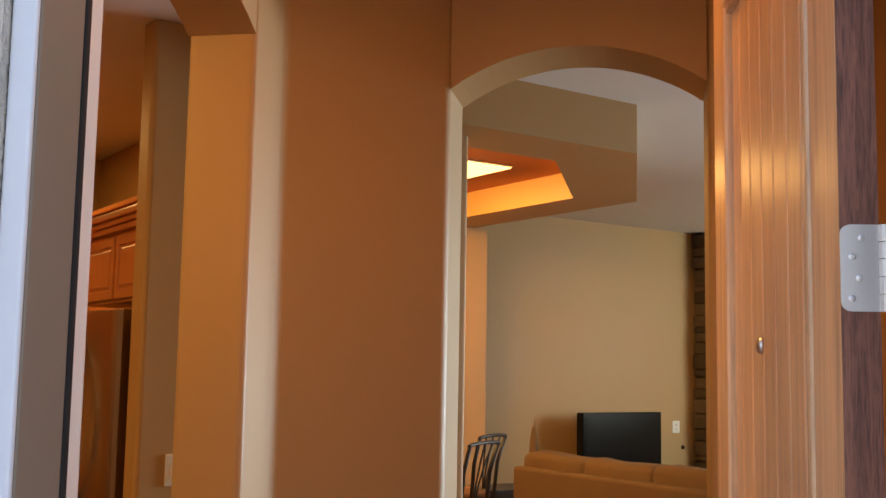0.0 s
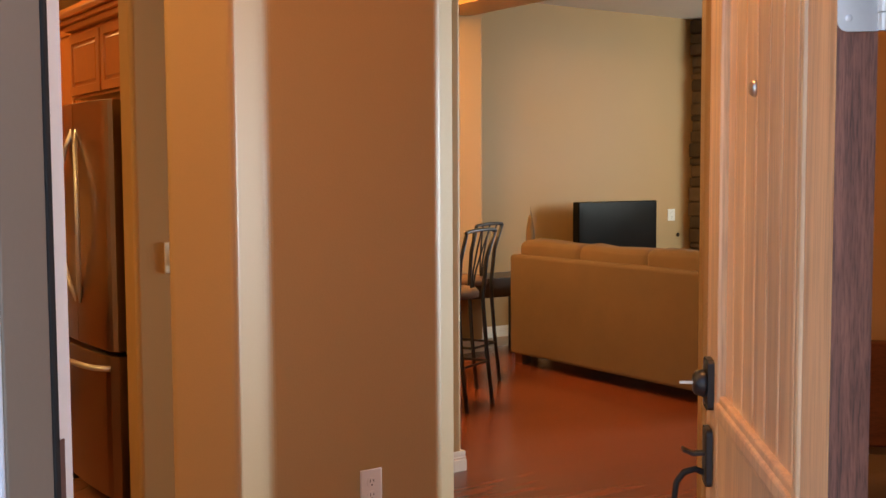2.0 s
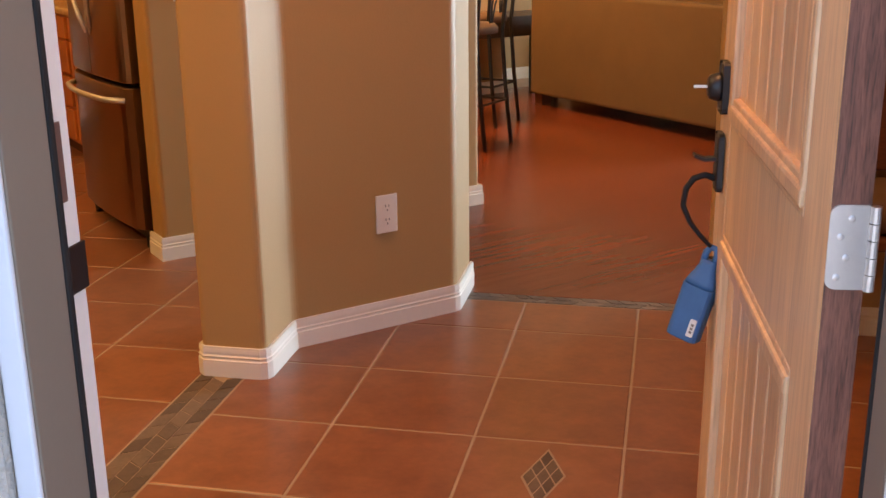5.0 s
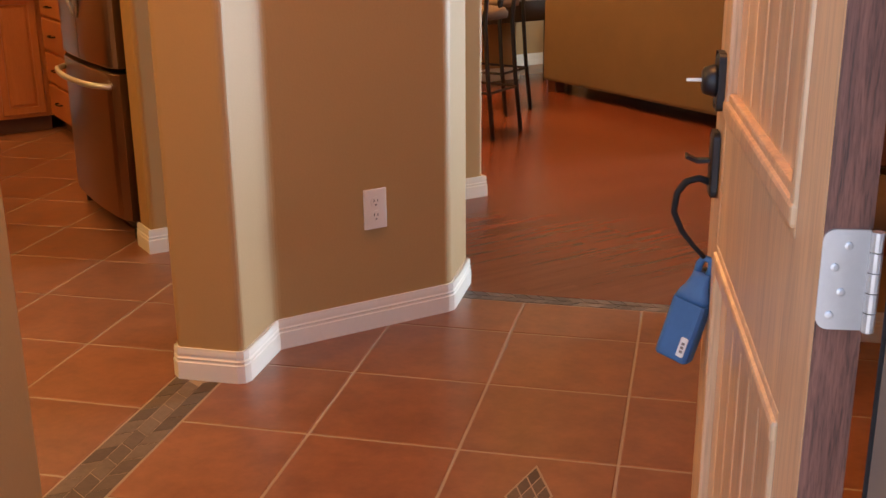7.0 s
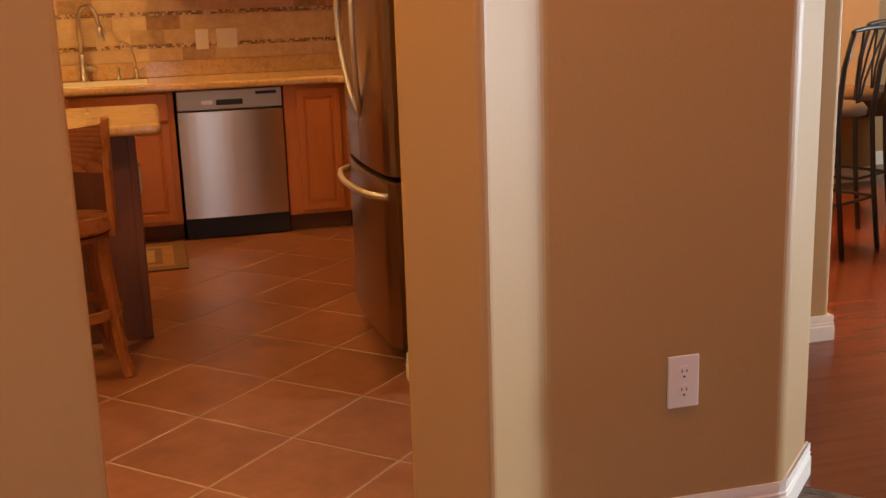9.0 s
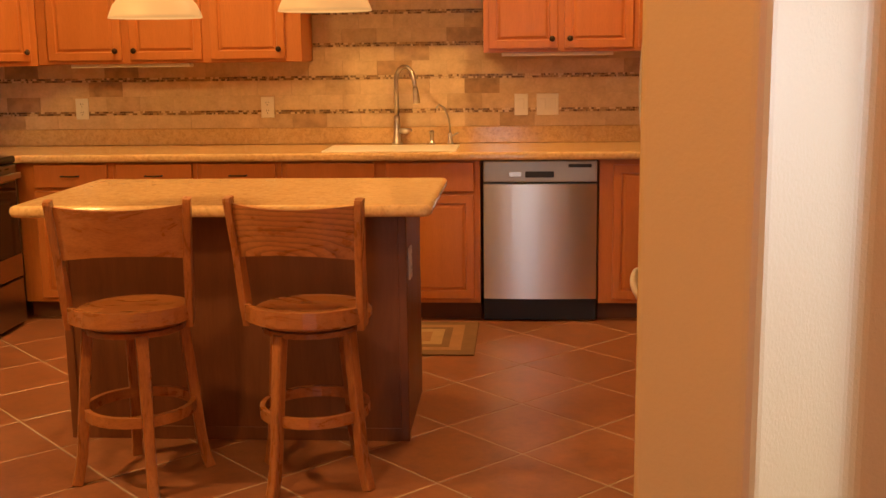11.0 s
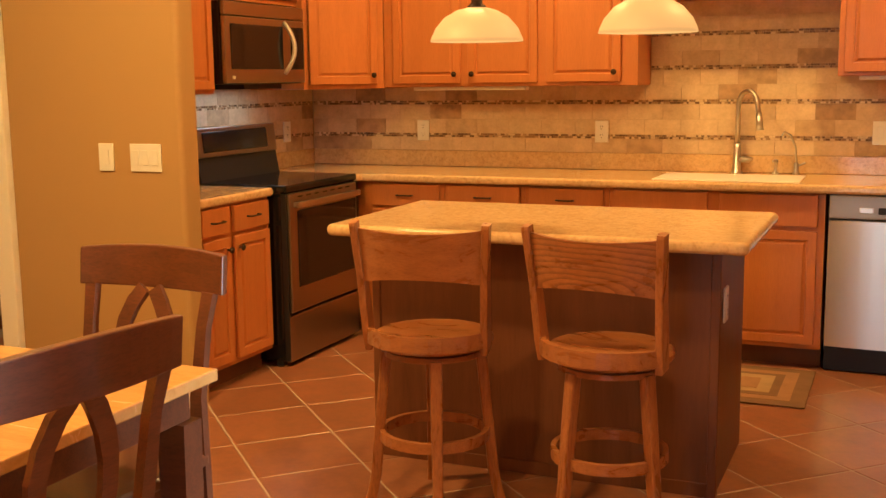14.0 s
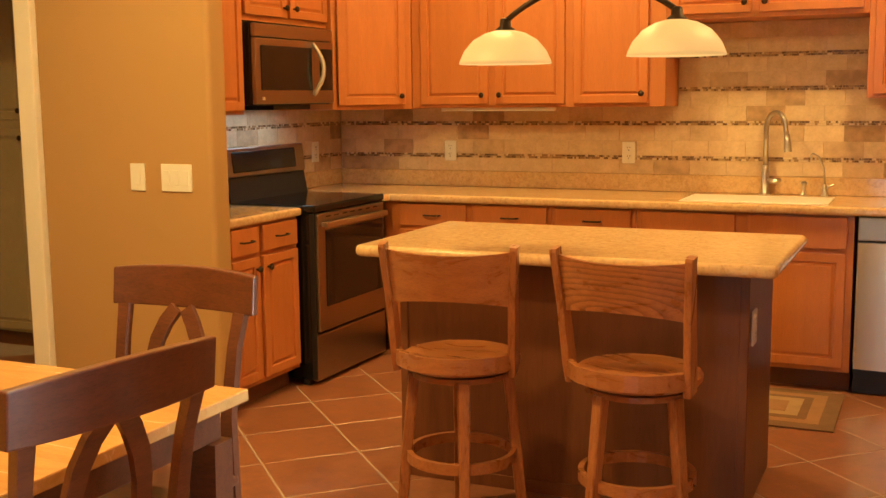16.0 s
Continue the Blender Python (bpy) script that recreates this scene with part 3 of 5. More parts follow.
def hinge_leaf(zc):
    """A leaf with two rounded outer corners, lying on the door edge."""
    r, y0, y1, z0, z1 = 0.012, -0.043, 0.0005, zc - 0.051, zc + 0.051
    pts = [(y0, z0), (y1 - r, z0)]
    pts += [(y1 - r + r * math.sin(a), z0 + r - r * math.cos(a)) for a in [math.pi / 2 * k / 5 for k in range(1, 6)]]
    pts += [(y1 - r + r * math.cos(a), z1 - r + r * math.sin(a)) for a in [math.pi / 2 * k / 5 for k in range(0, 6)]]
    pts += [(y0, z1)]
    bm = bmesh.new()
    a = [bm.verts.new((-0.0055, y, z)) for y, z in pts]
    b = [bm.verts.new((-0.0025, y, z)) for y, z in pts]
    n = len(pts)
    bm.faces.new(a)
    bm.faces.new(b[::-1])
    for i in range(n):
        bm.faces.new((a[i], b[i], b[(i + 1) % n], a[(i + 1) % n]))
    bmesh.ops.recalc_face_normals(bm, faces=bm.faces)
    return bm


part("hinge_edge", cube(-0.0025, 0.0, TH, -0.0005, 0, DH), DOOREDGE, door, "dark unstained door edge")
for zc in (0.25, 1.025, 1.70):
    h = part("hinge", hinge_leaf(zc), HINGE, door, "satin nickel hinge leaf")
    sc = bmesh.new()
    for sy, sz in ((-0.024, 0.035), (-0.013, 0.013), (-0.021, -0.012), (-0.012, -0.036)):
        lathe(sc, [(0.0042, 0), (0.0042, 0.0015), (0.002, 0.0022)], 10)
        bmesh.ops.transform(sc, matrix=pose(-0.0055, sy, zc + sz, 0, -90, 0), verts=sc.verts[-30:])
    part("screw", sc, HINGE, h)
    kn = bmesh.new()
    for k in range(5):
        lathe(kn, [(0.0065, 0), (0.0065, 0.0195)], 12, (-0.008, TH - 0.004, zc - 0.051 + k * 0.0205))
    part("knuckle", kn, HINGE, h, smooth=False)
pe = bmesh.new()
lathe(pe, [(0.013, 0), (0.013, 0.004), (0.009, 0.009), (0.0, 0.011)], 16)
bmesh.ops.transform(pe, matrix=pose(0.46, 0, 1.62, -90, 0, 0), verts=pe.verts)
part("peephole", pe, NICKEL, door, "small brass and glass peephole", smooth=True)
LX = 0.852
db = bmesh.new()
box(db, LX - 0.032, LX + 0.032, 0, 0.012, 1.033, 1.131, 0.012, 3)
part("deadbolt_plate", db, BLACK, door, "matte black deadbolt plate")
cy = bmesh.new()
lathe(cy, [(0.027, 0), (0.027, 0.008), (0.023, 0.022), (0.017, 0.026), (0, 0.026)], 20)
bmesh.ops.transform(cy, matrix=pose(LX, 0.01, 1.082, -90, 0, 0), verts=cy.verts)
cyl = part("deadbolt_cylinder", cy, BLACK, door, "black lock cylinder with a key in it", smooth=True)
part("key", cube(LX - 0.0012, LX + 0.0012, 0.036, 0.062, 1.080, 1.086, 0.0008), NICKEL, cyl, "nickel key")
hp = bmesh.new()
box(hp, LX - 0.03, LX + 0.03, 0, 0.014, 0.882, 0.996, 0.012, 3)
hs = part("handle_plate", hp, BLACK, door, "matte black handle set plate")
tl = bmesh.new()
bar(tl, [(LX, 0.012, 0.945), (LX, 0.035, 0.943), (LX, 0.055, 0.952)], [0.02, 0.022, 0.03], 0.006)
part("thumb_latch", tl, BLACK, hs)

# lock box hanging from the pull handle by its cable
LBM = pose(LX, 0.056, 0.575, 15, 0, 0) @ pose(0, 0, 0, 0, 0, 60) @ Matrix.Scale(0.85, 4)
lb = thing("lock_box", "blue rubber-covered lock box hanging by a black cable", "lock box", DOORM @ LBM)
sh = bmesh.new()
prism(sh, [(-0.039, -0.027), (0.039, -0.027), (0.039, 0.027), (-0.039, 0.027)], 0.0, 0.135, 0.015, seg=3)
bmesh.ops.bevel(sh, geom=[e for e in sh.edges if abs(e.verts[0].co.z) < 1e-6 and abs(e.verts[1].co.z) < 1e-6], offset=0.006, segments=2, profile=0.5, affect="EDGES")
part("body", sh, BLUE, lb)
nk = bmesh.new()
rings = []
for z, w, d in ((0.134, 0.0385, 0.0265), (0.15, 0.035, 0.023), (0.168, 0.026, 0.016), (0.186, 0.021, 0.0125), (0.2, 0.02, 0.012)):
    rings.append([nk.verts.new((w * math.copysign(abs(math.cos(q)) ** 0.6, math.cos(q)), d * math.copysign(abs(math.sin(q)) ** 0.6, math.sin(q)), z)) for q in [2 * math.pi * k / 16 for k in range(16)]])
for r0, r1 in zip(rings, rings[1:]):
    for k in range(16):
        nk.faces.new((r0[k], r0[(k + 1) % 16], r1[(k + 1) % 16], r1[k]))
nk.faces.new(rings[0][::-1])
nk.faces.new(rings[-1])
part("shoulder", nk, BLUE, lb, smooth=True)
ne = bmesh.new()
tube(ne, [(-0.013, 0, 0.195), (-0.014, 0, 0.215), (-0.008, 0, 0.23), (0.008, 0, 0.23), (0.014, 0, 0.215), (0.013, 0, 0.195)], 0.0085)
part("neck_loop", ne, BLUE, lb, smooth=True)
pl = part("label_plate", cube(-0.029, -0.013, 0.0272, 0.0285, 0.016, 0.06, 0.003), PLATE, lb, "white label plate")
for k in range(3):
    part("print_bar", cube(-0.025, -0.018, 0.0286, 0.0292, 0.025 + k * 0.009, 0.031 + k * 0.009), JAMB, pl)
part("tag", cube(-0.022, 0.022, -0.0345, -0.0335, -0.005, 0.1), PLATE, lb, "white paper tag")
part("mount", cube(-0.02, 0.02, -0.05, -0.028, 0.12, 0.2, 0.006), BLACK, lb, "black plastic shackle housing")
ca = bmesh.new()
way = [(LX, 0.012, 0.905), (LX, 0.03, 0.912), (LX, 0.052, 0.905), (LX, 0.066, 0.885), (LX, 0.07, 0.85), (LX, 0.054, 0.815), (LX, 0.034, 0.79), (LX, 0.012, 0.767)]
tube(ca, [LBM.inverted() @ Vector(p) for p in way], [0.0075, 0.0075, 0.0075, 0.007, 0.0065, 0.006, 0.005, 0.005], 10)
part("cable", ca, RUBBER, lb, "black plastic-coated cable", smooth=True)


def wall_plate(name, label, m, wide=0.08, high=0.13, gangs=1, outlet=False):
    """A white cover plate; local y = 0 is the wall, the front looks to -y."""
    p = thing(name, label, "outlet" if outlet else "switch", m)
    part("cover", cube(-wide / 2, wide / 2, -0.007, 0.001, -high / 2, high / 2, 0.003, 2), PLATE, p)
    if outlet:
        for dz in (-0.024, 0.024):
            bm = bmesh.new()
            lathe(bm, [(0.0185, 0), (0.0185, 0.003)], 18)
            bmesh.ops.transform(bm, matrix=pose(0, -0.006, dz, 90, 0, 0), verts=bm.verts)
            f = part("socket", bm, PLATE, p)
            sl = bmesh.new()
            for dx, hh in ((-0.0065, 0.009), (0.0065, 0.0075)):
                box(sl, dx - 0.0012, dx + 0.0012, -0.0098, -0.0088, dz + 0.002 - hh / 2 + 0.003, dz + 0.005 + hh / 2)
            box(sl, -0.0025, 0.0025, -0.0098, -0.0088, dz - 0.012, dz - 0.007)
            part("slot", sl, BLACK, f)
    else:
        for g in range(gangs):
            gx = (g - (gangs - 1) / 2) * wide / (gangs + 0.15)
            part("rocker", cube(gx - 0.0165, gx + 0.0165, -0.0105, -0.006, -0.033, 0.033, 0.002), PLATE, p)
    return p


wall_plate("wall_outlet", "white duplex outlet low on the tan wall", pose(1.075, -4.082, 0.422), 0.084, 0.136, outlet=True)
wall_plate("light_switch", "white rocker switch on the tan wall beside the refrigerator", pose(0.862, -2.836, 1.15), 0.082, 0.13)
# dark wooden bench glimpsed behind the door
bn = thing("hall_bench", "dark wooden bench with turned legs behind the door", "bench", FOYER @ pose(5.32, -2.18, 0))
part("seat", cube(-0.25, 0.25, -0.18, 0.22, 0.43, 0.47, 0.01), DARKOAK, bn)
part("back", cube(-0.25, 0.25, 0.18, 0.22, 0.60, 0.95, 0.01), DARKOAK, bn)
for lx in (-0.22, 0.22):
    for ly in (-0.15, 0.2):
        bm = bmesh.new()
        lathe(bm, [(0.022, 0), (0.03, 0.05), (0.018, 0.12), (0.03, 0.25), (0.022, 0.36), (0.028, 0.43)] if ly < 0 else [(0.022, 0), (0.024, 0.5), (0.02, 0.95)], 12, (lx, ly, 0))
        part("leg", bm, DARKOAK, bn, smooth=True)
cu = thing("cushion", "tan patterned cushion on the dark bench", "cushion", FOYER @ pose(5.26, -2.2, 0.47))
bm = cube(-0.18, 0.18, -0.14, 0.16, 0.0, 0.13, 0.05, 4)
part("cover", bm, SOFA, cu, smooth=True)

# ---- kitchen cabinets ----
def panel_front(x0, x1, z0, z1, frame_w=0.055, th=0.02):
    """A raised-panel front between x0..x1 and z0..z1; its face looks to -y, its back lies at y = 0."""
    bm = cube(x0, x1, -th, 0, z0, z1, 0.003, 1)
    bm.normal_update()
    face = max((f for f in bm.faces if f.normal.y < -0.99), key=lambda f: f.calc_area())
    w = min(frame_w, (z1 - z0) * 0.28)
    for thick, depth in ((w, 0.0), (0.006, -0.010), (0.010, 0.0), (0.016, 0.008)):
        bmesh.ops.inset_region(bm, faces=[face], thickness=thick, depth=depth)
    return bm


def drawer_front(x0, x1, z0, z1, th=0.02):
    return cube(x0, x1, -th, 0, z0, z1, 0.005)


def knob(parent, x, z, y=-0.02):
    bm = bmesh.new()
    lathe(bm, [(0.006, 0), (0.005, 0.012), (0.014, 0.018), (0.016, 0.024), (0.012, 0.03), (0, 0.031)], 14)
    bmesh.ops.transform(bm, matrix=pose(x, y, z, 90, 0, 0), verts=bm.verts)
    part("knob", bm, BRONZE, parent, "dark bronze knob", smooth=True)


def pull(parent, x, z, y=-0.02, half=0.045):
    bm = bmesh.new()
    tube(bm, [(x - half, y, z), (x - half, y - 0.022, z), (x - half * 0.5, y - 0.028, z), (x + half * 0.5, y - 0.028, z), (x + half, y - 0.022, z), (x + half, y, z)], 0.0045, 8)
    part("pull", bm, BRONZE, parent, "dark bronze bar pull", smooth=True)


def cabinet(name, label, m, x0, x1, depth, z0, z1, fronts, kick=False, crown=False, mat=None):
    """fronts: (kind, x0, x1, z0, z1, hardware); the face frame lies at local y = 0 and looks to -y."""
    mat = mat or CAB
    c = thing(name, label, "cabinet", m)
    b0 = z0 + 0.10 if kick else z0
    part("body", cube(x0, x1, 0, depth, b0, z1, 0.002), mat, c)
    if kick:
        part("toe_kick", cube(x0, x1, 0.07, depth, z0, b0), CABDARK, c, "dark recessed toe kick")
    for kind, a, b, lo, hi, hw in fronts:
        d = part("drawer" if kind == "drawer" else "door", drawer_front(a, b, lo, hi) if kind == "drawer" else panel_front(a, b, lo, hi), mat, c)
        if hw == "pull":
            pull(d, (a + b) / 2, (lo + hi) / 2)
        elif hw:
            knob(d, a + 0.03 if hw[0] == "l" else b - 0.03, lo + 0.05 if hw[1] == "b" else hi - 0.055)
    if crown:
        bm = bmesh.new()
        for k, (o, a, b) in enumerate(((0.012, 0.0, 0.03), (0.03, 0.03, 0.055), (0.05, 0.055, 0.085))):
            box(bm, x0 - o * 0.2, x1 + o * 0.2, -0.02 - o, depth, z1 + a, z1 + b, 0.006)
        part("crown", bm, mat, c)
    return c


BASE_GRP = "base cabinets"
MAPLE = "honey maple base cabinet under the granite counter"
DZ0, DZ1, CZ0, CZ1 = 0.735, 0.862, 0.125, 0.715
BK = pose(0, 0.02, 0)
cabinet("base_cabinet", "honey maple corner cabinet with a drawer and dark pull", BK, -2.53, -1.995, 0.55, 0, 0.87, [("drawer", -2.43, -2.02, DZ0, DZ1, "pull"), ("door", -2.43, -2.02, CZ0, CZ1, "rt")], kick=True)
cabinet("base_cabinet", MAPLE, BK, -1.993, -1.532, 0.55, 0, 0.87, [("drawer", -1.97, -1.555, DZ0, DZ1, "pull"), ("door", -1.97, -1.555, CZ0, CZ1, "lt")], kick=True)
cabinet("base_cabinet", MAPLE, BK, -1.53, -1.072, 0.55, 0, 0.87, [("drawer", -1.505, -1.10, DZ0, DZ1, "pull"), ("door", -1.505, -1.10, CZ0, CZ1, "rt")], kick=True)
cabinet("sink_cabinet", "honey maple sink cabinet with two false drawer fronts", BK, -1.07, -0.012, 0.55, 0, 0.87, [("drawer", -1.045, -0.57, DZ0 - 0.03, DZ1, ""), ("drawer", -0.51, -0.045, DZ0 - 0.03, DZ1, ""), ("door", -1.045, -0.57, CZ0, CZ1 - 0.03, "rt"), ("door", -0.51, -0.045, CZ0, CZ1 - 0.03, "")], kick=True)
cabinet("base_cabinet", "honey maple single-door cabinet beside the dishwasher", BK, 0.612, 0.985, 0.55, 0, 0.87, [("door", 0.685, 0.945, CZ0, DZ1 - 0.02, "")], kick=True)
RT = pose(0.985, 0, 0, 0, 0, -90)
cabinet("base_cabinet", "honey maple drawer cabinet beside the refrigerator", RT, 0.0, 0.6, 0.52, 0, 0.87, [("drawer", 0.04, 0.57, DZ0, DZ1, "pull"), ("drawer", 0.04, 0.57, 0.53, 0.72, "pull"), ("drawer", 0.04, 0.57, 0.33, 0.51, "pull"), ("drawer", 0.04, 0.57, 0.125, 0.31, "pull")], kick=True)
cabinet("base_cabinet", "honey maple cabinet next to the refrigerator", RT, 0.602, 1.62, 0.52, 0, 0.87, [("drawer", 0.63, 1.1, DZ0, DZ1, "pull"), ("drawer", 1.13, 1.59, DZ0, DZ1, "pull"), ("door", 0.63, 1.1, CZ0, CZ1, "rt"), ("door", 1.13, 1.59, CZ0, CZ1, "lt")], kick=True)
LT = pose(-2.575, 0, 0, 0, 0, 90)
cabinet("base_cabinet", "honey maple two-drawer cabinet beside the range", LT, -1.465, -0.868, 0.55, 0, 0.87, [("drawer", -1.445, -1.225, DZ0, DZ1, "pull"), ("drawer", -1.19, -0.885, DZ0, DZ1, "pull"), ("door", -1.445, -1.225, CZ0, CZ1, "rt"), ("door", -1.19, -0.885, CZ0, CZ1, "lt")], kick=True)
# wall cabinets
UP = pose(0, 0.27, 0)
cabinet("wall_cabinet", "honey maple three-door wall cabinet over the counter", UP, -2.468, -0.99, 0.325, 1.39, 2.42, [("door", -2.405, -1.99, 1.41, 2.40, "rb"), ("door", -1.945, -1.54, 1.41, 2.40, "lb"), ("door", -1.49, -1.08, 1.41, 2.40, "rb")], crown=True)
cabinet("wall_cabinet", "short honey maple wall cabinet over the sink", UP, -0.988, 0.0, 0.325, 1.835, 2.42, [("door", -0.965, -0.56, 1.86, 2.40, "rb"), ("door", -0.52, -0.025, 1.86, 2.40, "lb")], crown=True)
cabinet("wall_cabinet", "honey maple two-door wall cabinet between sink and refrigerator", UP, 0.002, 1.19, 0.325, 1.425, 2.42, [("door", 0.03, 0.40, 1.445, 2.40, "rb"), ("door", 0.435, 0.8, 1.445, 2.40, "lb"), ("door", 0.83, 1.17, 1.445, 2.40, "lb")], crown=True)
cabinet("wall_cabinet", "honey maple wall cabinet near the refrigerator", pose(1.195, 0, 0, 0, 0, -90), -0.25, 1.62, 0.32, 1.40, 2.42, [("door", -0.05, 0.36, 1.42, 2.40, "rb"), ("door", 0.4, 0.98, 1.42, 2.40, "rb"), ("door", 1.02, 1.6, 1.42, 2.40, "lb")], crown=True)
# diagonal corner cabinet
c = thing("corner_wall_cabinet", "honey maple diagonal corner wall cabinet", "cabinet")
part("body", prism(bmesh.new(), [(-3.135, 0.595), (-3.135, -0.125), (-2.775, -0.125), (-2.472, 0.262), (-2.472, 0.595)], 1.385, 2.42), CAB, c)
ex, ey = Vector((-2.775, -0.125)), Vector((-2.472, 0.262))
ln = (ey - ex).length
d = part("door", panel_front(0.03, ln - 0.045, 1.41, 2.40), CAB, c, m=pose(ex.x + 0.0015, ex.y - 0.0015, 0, 0, 0, math.degrees(math.atan2(ey.y - ex.y, ey.x - ex.x))))
knob(d, ln - 0.08, 1.46)
LU = pose(-2.80, 0, 0, 0, 0, 90)
cabinet("wall_cabinet", "short honey maple cabinet above the microwave", LU, -0.955, -0.135, 0.325, 1.835, 2.42, [("door", -0.945, -0.565, 1.865, 2.40, "rb"), ("door", -0.53, -0.15, 1.865, 2.40, "lb")], crown=True)
cabinet("wall_cabinet", "honey maple wall cabinet next to the microwave", LU, -1.465, -0.957, 0.325, 1.375, 2.42, [("door", -1.44, -0.975, 1.395, 2.40, "lb")], crown=True)
cabinet("over_fridge_cabinet", "honey maple cabinet with crown above the refrigerator", pose(0.80, 0, 0, 0, 0, -90), 1.66, 2.685, 0.7, 1.87, 2.2, [("door", 1.69, 2.155, 1.885, 2.18, ""), ("door", 2.185, 2.66, 1.885, 2.18, "")], crown=True)

# ---- worktops ----
wt = bmesh.new()
prism(wt, [(-3.138, -0.085), (-2.50, -0.085), (-2.475, -0.03), (0.87, -0.03), (0.925, -0.05), (0.955, -0.10), (0.955, -1.63), (1.515, -1.63), (1.515, 0.596), (-3.138, 0.596)], 0.872, 0.915)
bmesh.ops.bevel(wt, geom=[e for e in wt.edges if abs(e.verts[0].co.z - e.verts[1].co.z) < 1e-6], offset=0.014, segments=3, profile=0.5, affect="EDGES")
top = thing("worktop", "polished gold-brown granite worktop with rounded edge", "countertop")
part("slab", wt, GRANITE, top)
part("upstand", cube(-3.13, 1.5, 0.575, 0.597, 0.916, 1.01, 0.003), GRANITE, top)
part("upstand", cube(-3.138, -3.118, -0.085, 0.574, 0.916, 1.01, 0.003), GRANITE, top)
top2 = thing("worktop", "small polished granite worktop beside the range", "countertop")
bm = prism(bmesh.new(), [(-3.138, -1.468), (-2.545, -1.468), (-2.545, -0.862), (-3.138, -0.862)], 0.872, 0.915)
bmesh.ops.bevel(bm, geom=[e for e in bm.edges if abs(e.verts[0].co.z - e.verts[1].co.z) < 1e-6], offset=0.014, segments=3, profile=0.5, affect="EDGES")
part("slab", bm, GRANITE, top2)

# ---- dishwasher ----
dw = thing("dishwasher", "stainless steel dishwasher with a top control panel", "dishwasher", pose(0, 0.0, 0))
part("body", cube(0.004, 0.606, 0.02, 0.56, 0.11, 0.868), BLACK, dw)
bm = bmesh.new()
prism(bm, [(0.006 + 0.594 * k / 12, -0.006 - 0.014 * (1 - (2 * k / 12 - 1) ** 2)) for k in range(13)] + [(0.600, 0.02), (0.006, 0.02)], 0.13, 0.745)
part("door", bm, STEEL, dw)
cp = part("control_panel", cube(0.006, 0.600, -0.012, 0.02, 0.755, 0.866, 0.006, 2), material("grey_panel", (0.42, 0.4, 0.36), 0.35, 0.7, var=0.04, bump=0.02), dw, "silver-grey control panel")
part("display", cube(0.225, 0.375, -0.0145, -0.0115, 0.78, 0.812, 0.003), BLACK, cp)
part("badge", cube(0.45, 0.57, -0.0145, -0.0115, 0.832, 0.85, 0.003), BLACK, cp)
part("vent", cube(0.14, 0.205, -0.0145, -0.0115, 0.785, 0.81, 0.003), STEEL, cp)
part("toe_kick", cube(0.006, 0.604, 0.03, 0.5, 0.005, 0.125), BLACK, dw, "black toe kick")

# ---- sink, taps ----
sk = thing("sink", "white undermount sink set in the granite", "sink", pose(-0.5, 0.24, 0.916))
bm = bmesh.new()
ring_o = [(-0.36, -0.19), (0.36, -0.19), (0.36, 0.19), (-0.36, 0.19)]
box(bm, -0.36, 0.36, -0.19, 0.19, -0.002, 0.003, 0.002)
part("rim", bm, PLATE, sk)
part("basin", cube(-0.33, 0.33, -0.16, 0.16, -0.03, 0.0045, 0.004), PLATE, sk)
fc = thing("faucet", "brushed nickel pull-down gooseneck faucet", "faucet", pose(-0.505, 0.53, 0.915))
bm = bmesh.new()
lathe(bm, [(0.03, 0), (0.03, 0.008), (0.022, 0.014), (0.019, 0.12), (0.016, 0.16)], 18)
part("base", bm, NICKEL, fc, smooth=True)
bm = bmesh.new()
pts = [(0, 0, 0.15), (0, 0, 0.36)] + [(0.055 - 0.055 * math.cos(a), -0.045 + 0.045 * math.cos(a), 0.36 + 0.078 * math.sin(a)) for a in [math.pi * k / 10 for k in range(1, 10)]] + [(0.112, -0.09, 0.35), (0.118, -0.094, 0.31)]
tube(bm, pts, 0.0125, 12)
part("neck", bm, NICKEL, fc, smooth=True)
bm = bmesh.new()
tube(bm, [(0.117, -0.093, 0.325), (0.122, -0.097, 0.28), (0.126, -0.1, 0.235)], [0.014, 0.018, 0.02], 14)
part("spray_head", bm, NICKEL, fc, smooth=True)
bm = bmesh.new()
tube(bm, [(0.01, 0, 0.075), (0.06, -0.01, 0.075), (0.085, -0.012, 0.08)], [0.017, 0.017, 0.008], 12)
part("lever", bm, NICKEL, fc, smooth=True)
so = thing("soap_dispenser", "small nickel soap dispenser beside the faucet", "dispenser", pose(-0.305, 0.535, 0.915))
bm = bmesh.new()
lathe(bm, [(0.018, 0), (0.018, 0.006), (0.009, 0.012), (0.009, 0.055), (0.014, 0.06), (0.012, 0.075), (0, 0.078)], 14)
part("body", bm, NICKEL, so, smooth=True)
bm = bmesh.new()
tube(bm, [(0, 0, 0.068), (-0.01, -0.03, 0.07)], 0.005, 8)
part("spout", bm, NICKEL, so)
ft = thing("filter_tap", "slim nickel drinking water tap with curved spout", "faucet", pose(-0.2, 0.535, 0.915))
bm = bmesh.new()
lathe(bm, [(0.018, 0), (0.018, 0.006), (0.012, 0.012), (0.012, 0.055), (0.006, 0.065)], 14)
part("base", bm, NICKEL, ft, smooth=True)
bm = bmesh.new()
tube(bm, [(0, 0, 0.06), (-0.006, -0.004, 0.14), (-0.03, -0.02, 0.205), (-0.06, -0.04, 0.225), (-0.075, -0.05, 0.205)], 0.005, 8)
part("spout", bm, NICKEL, ft, smooth=True)
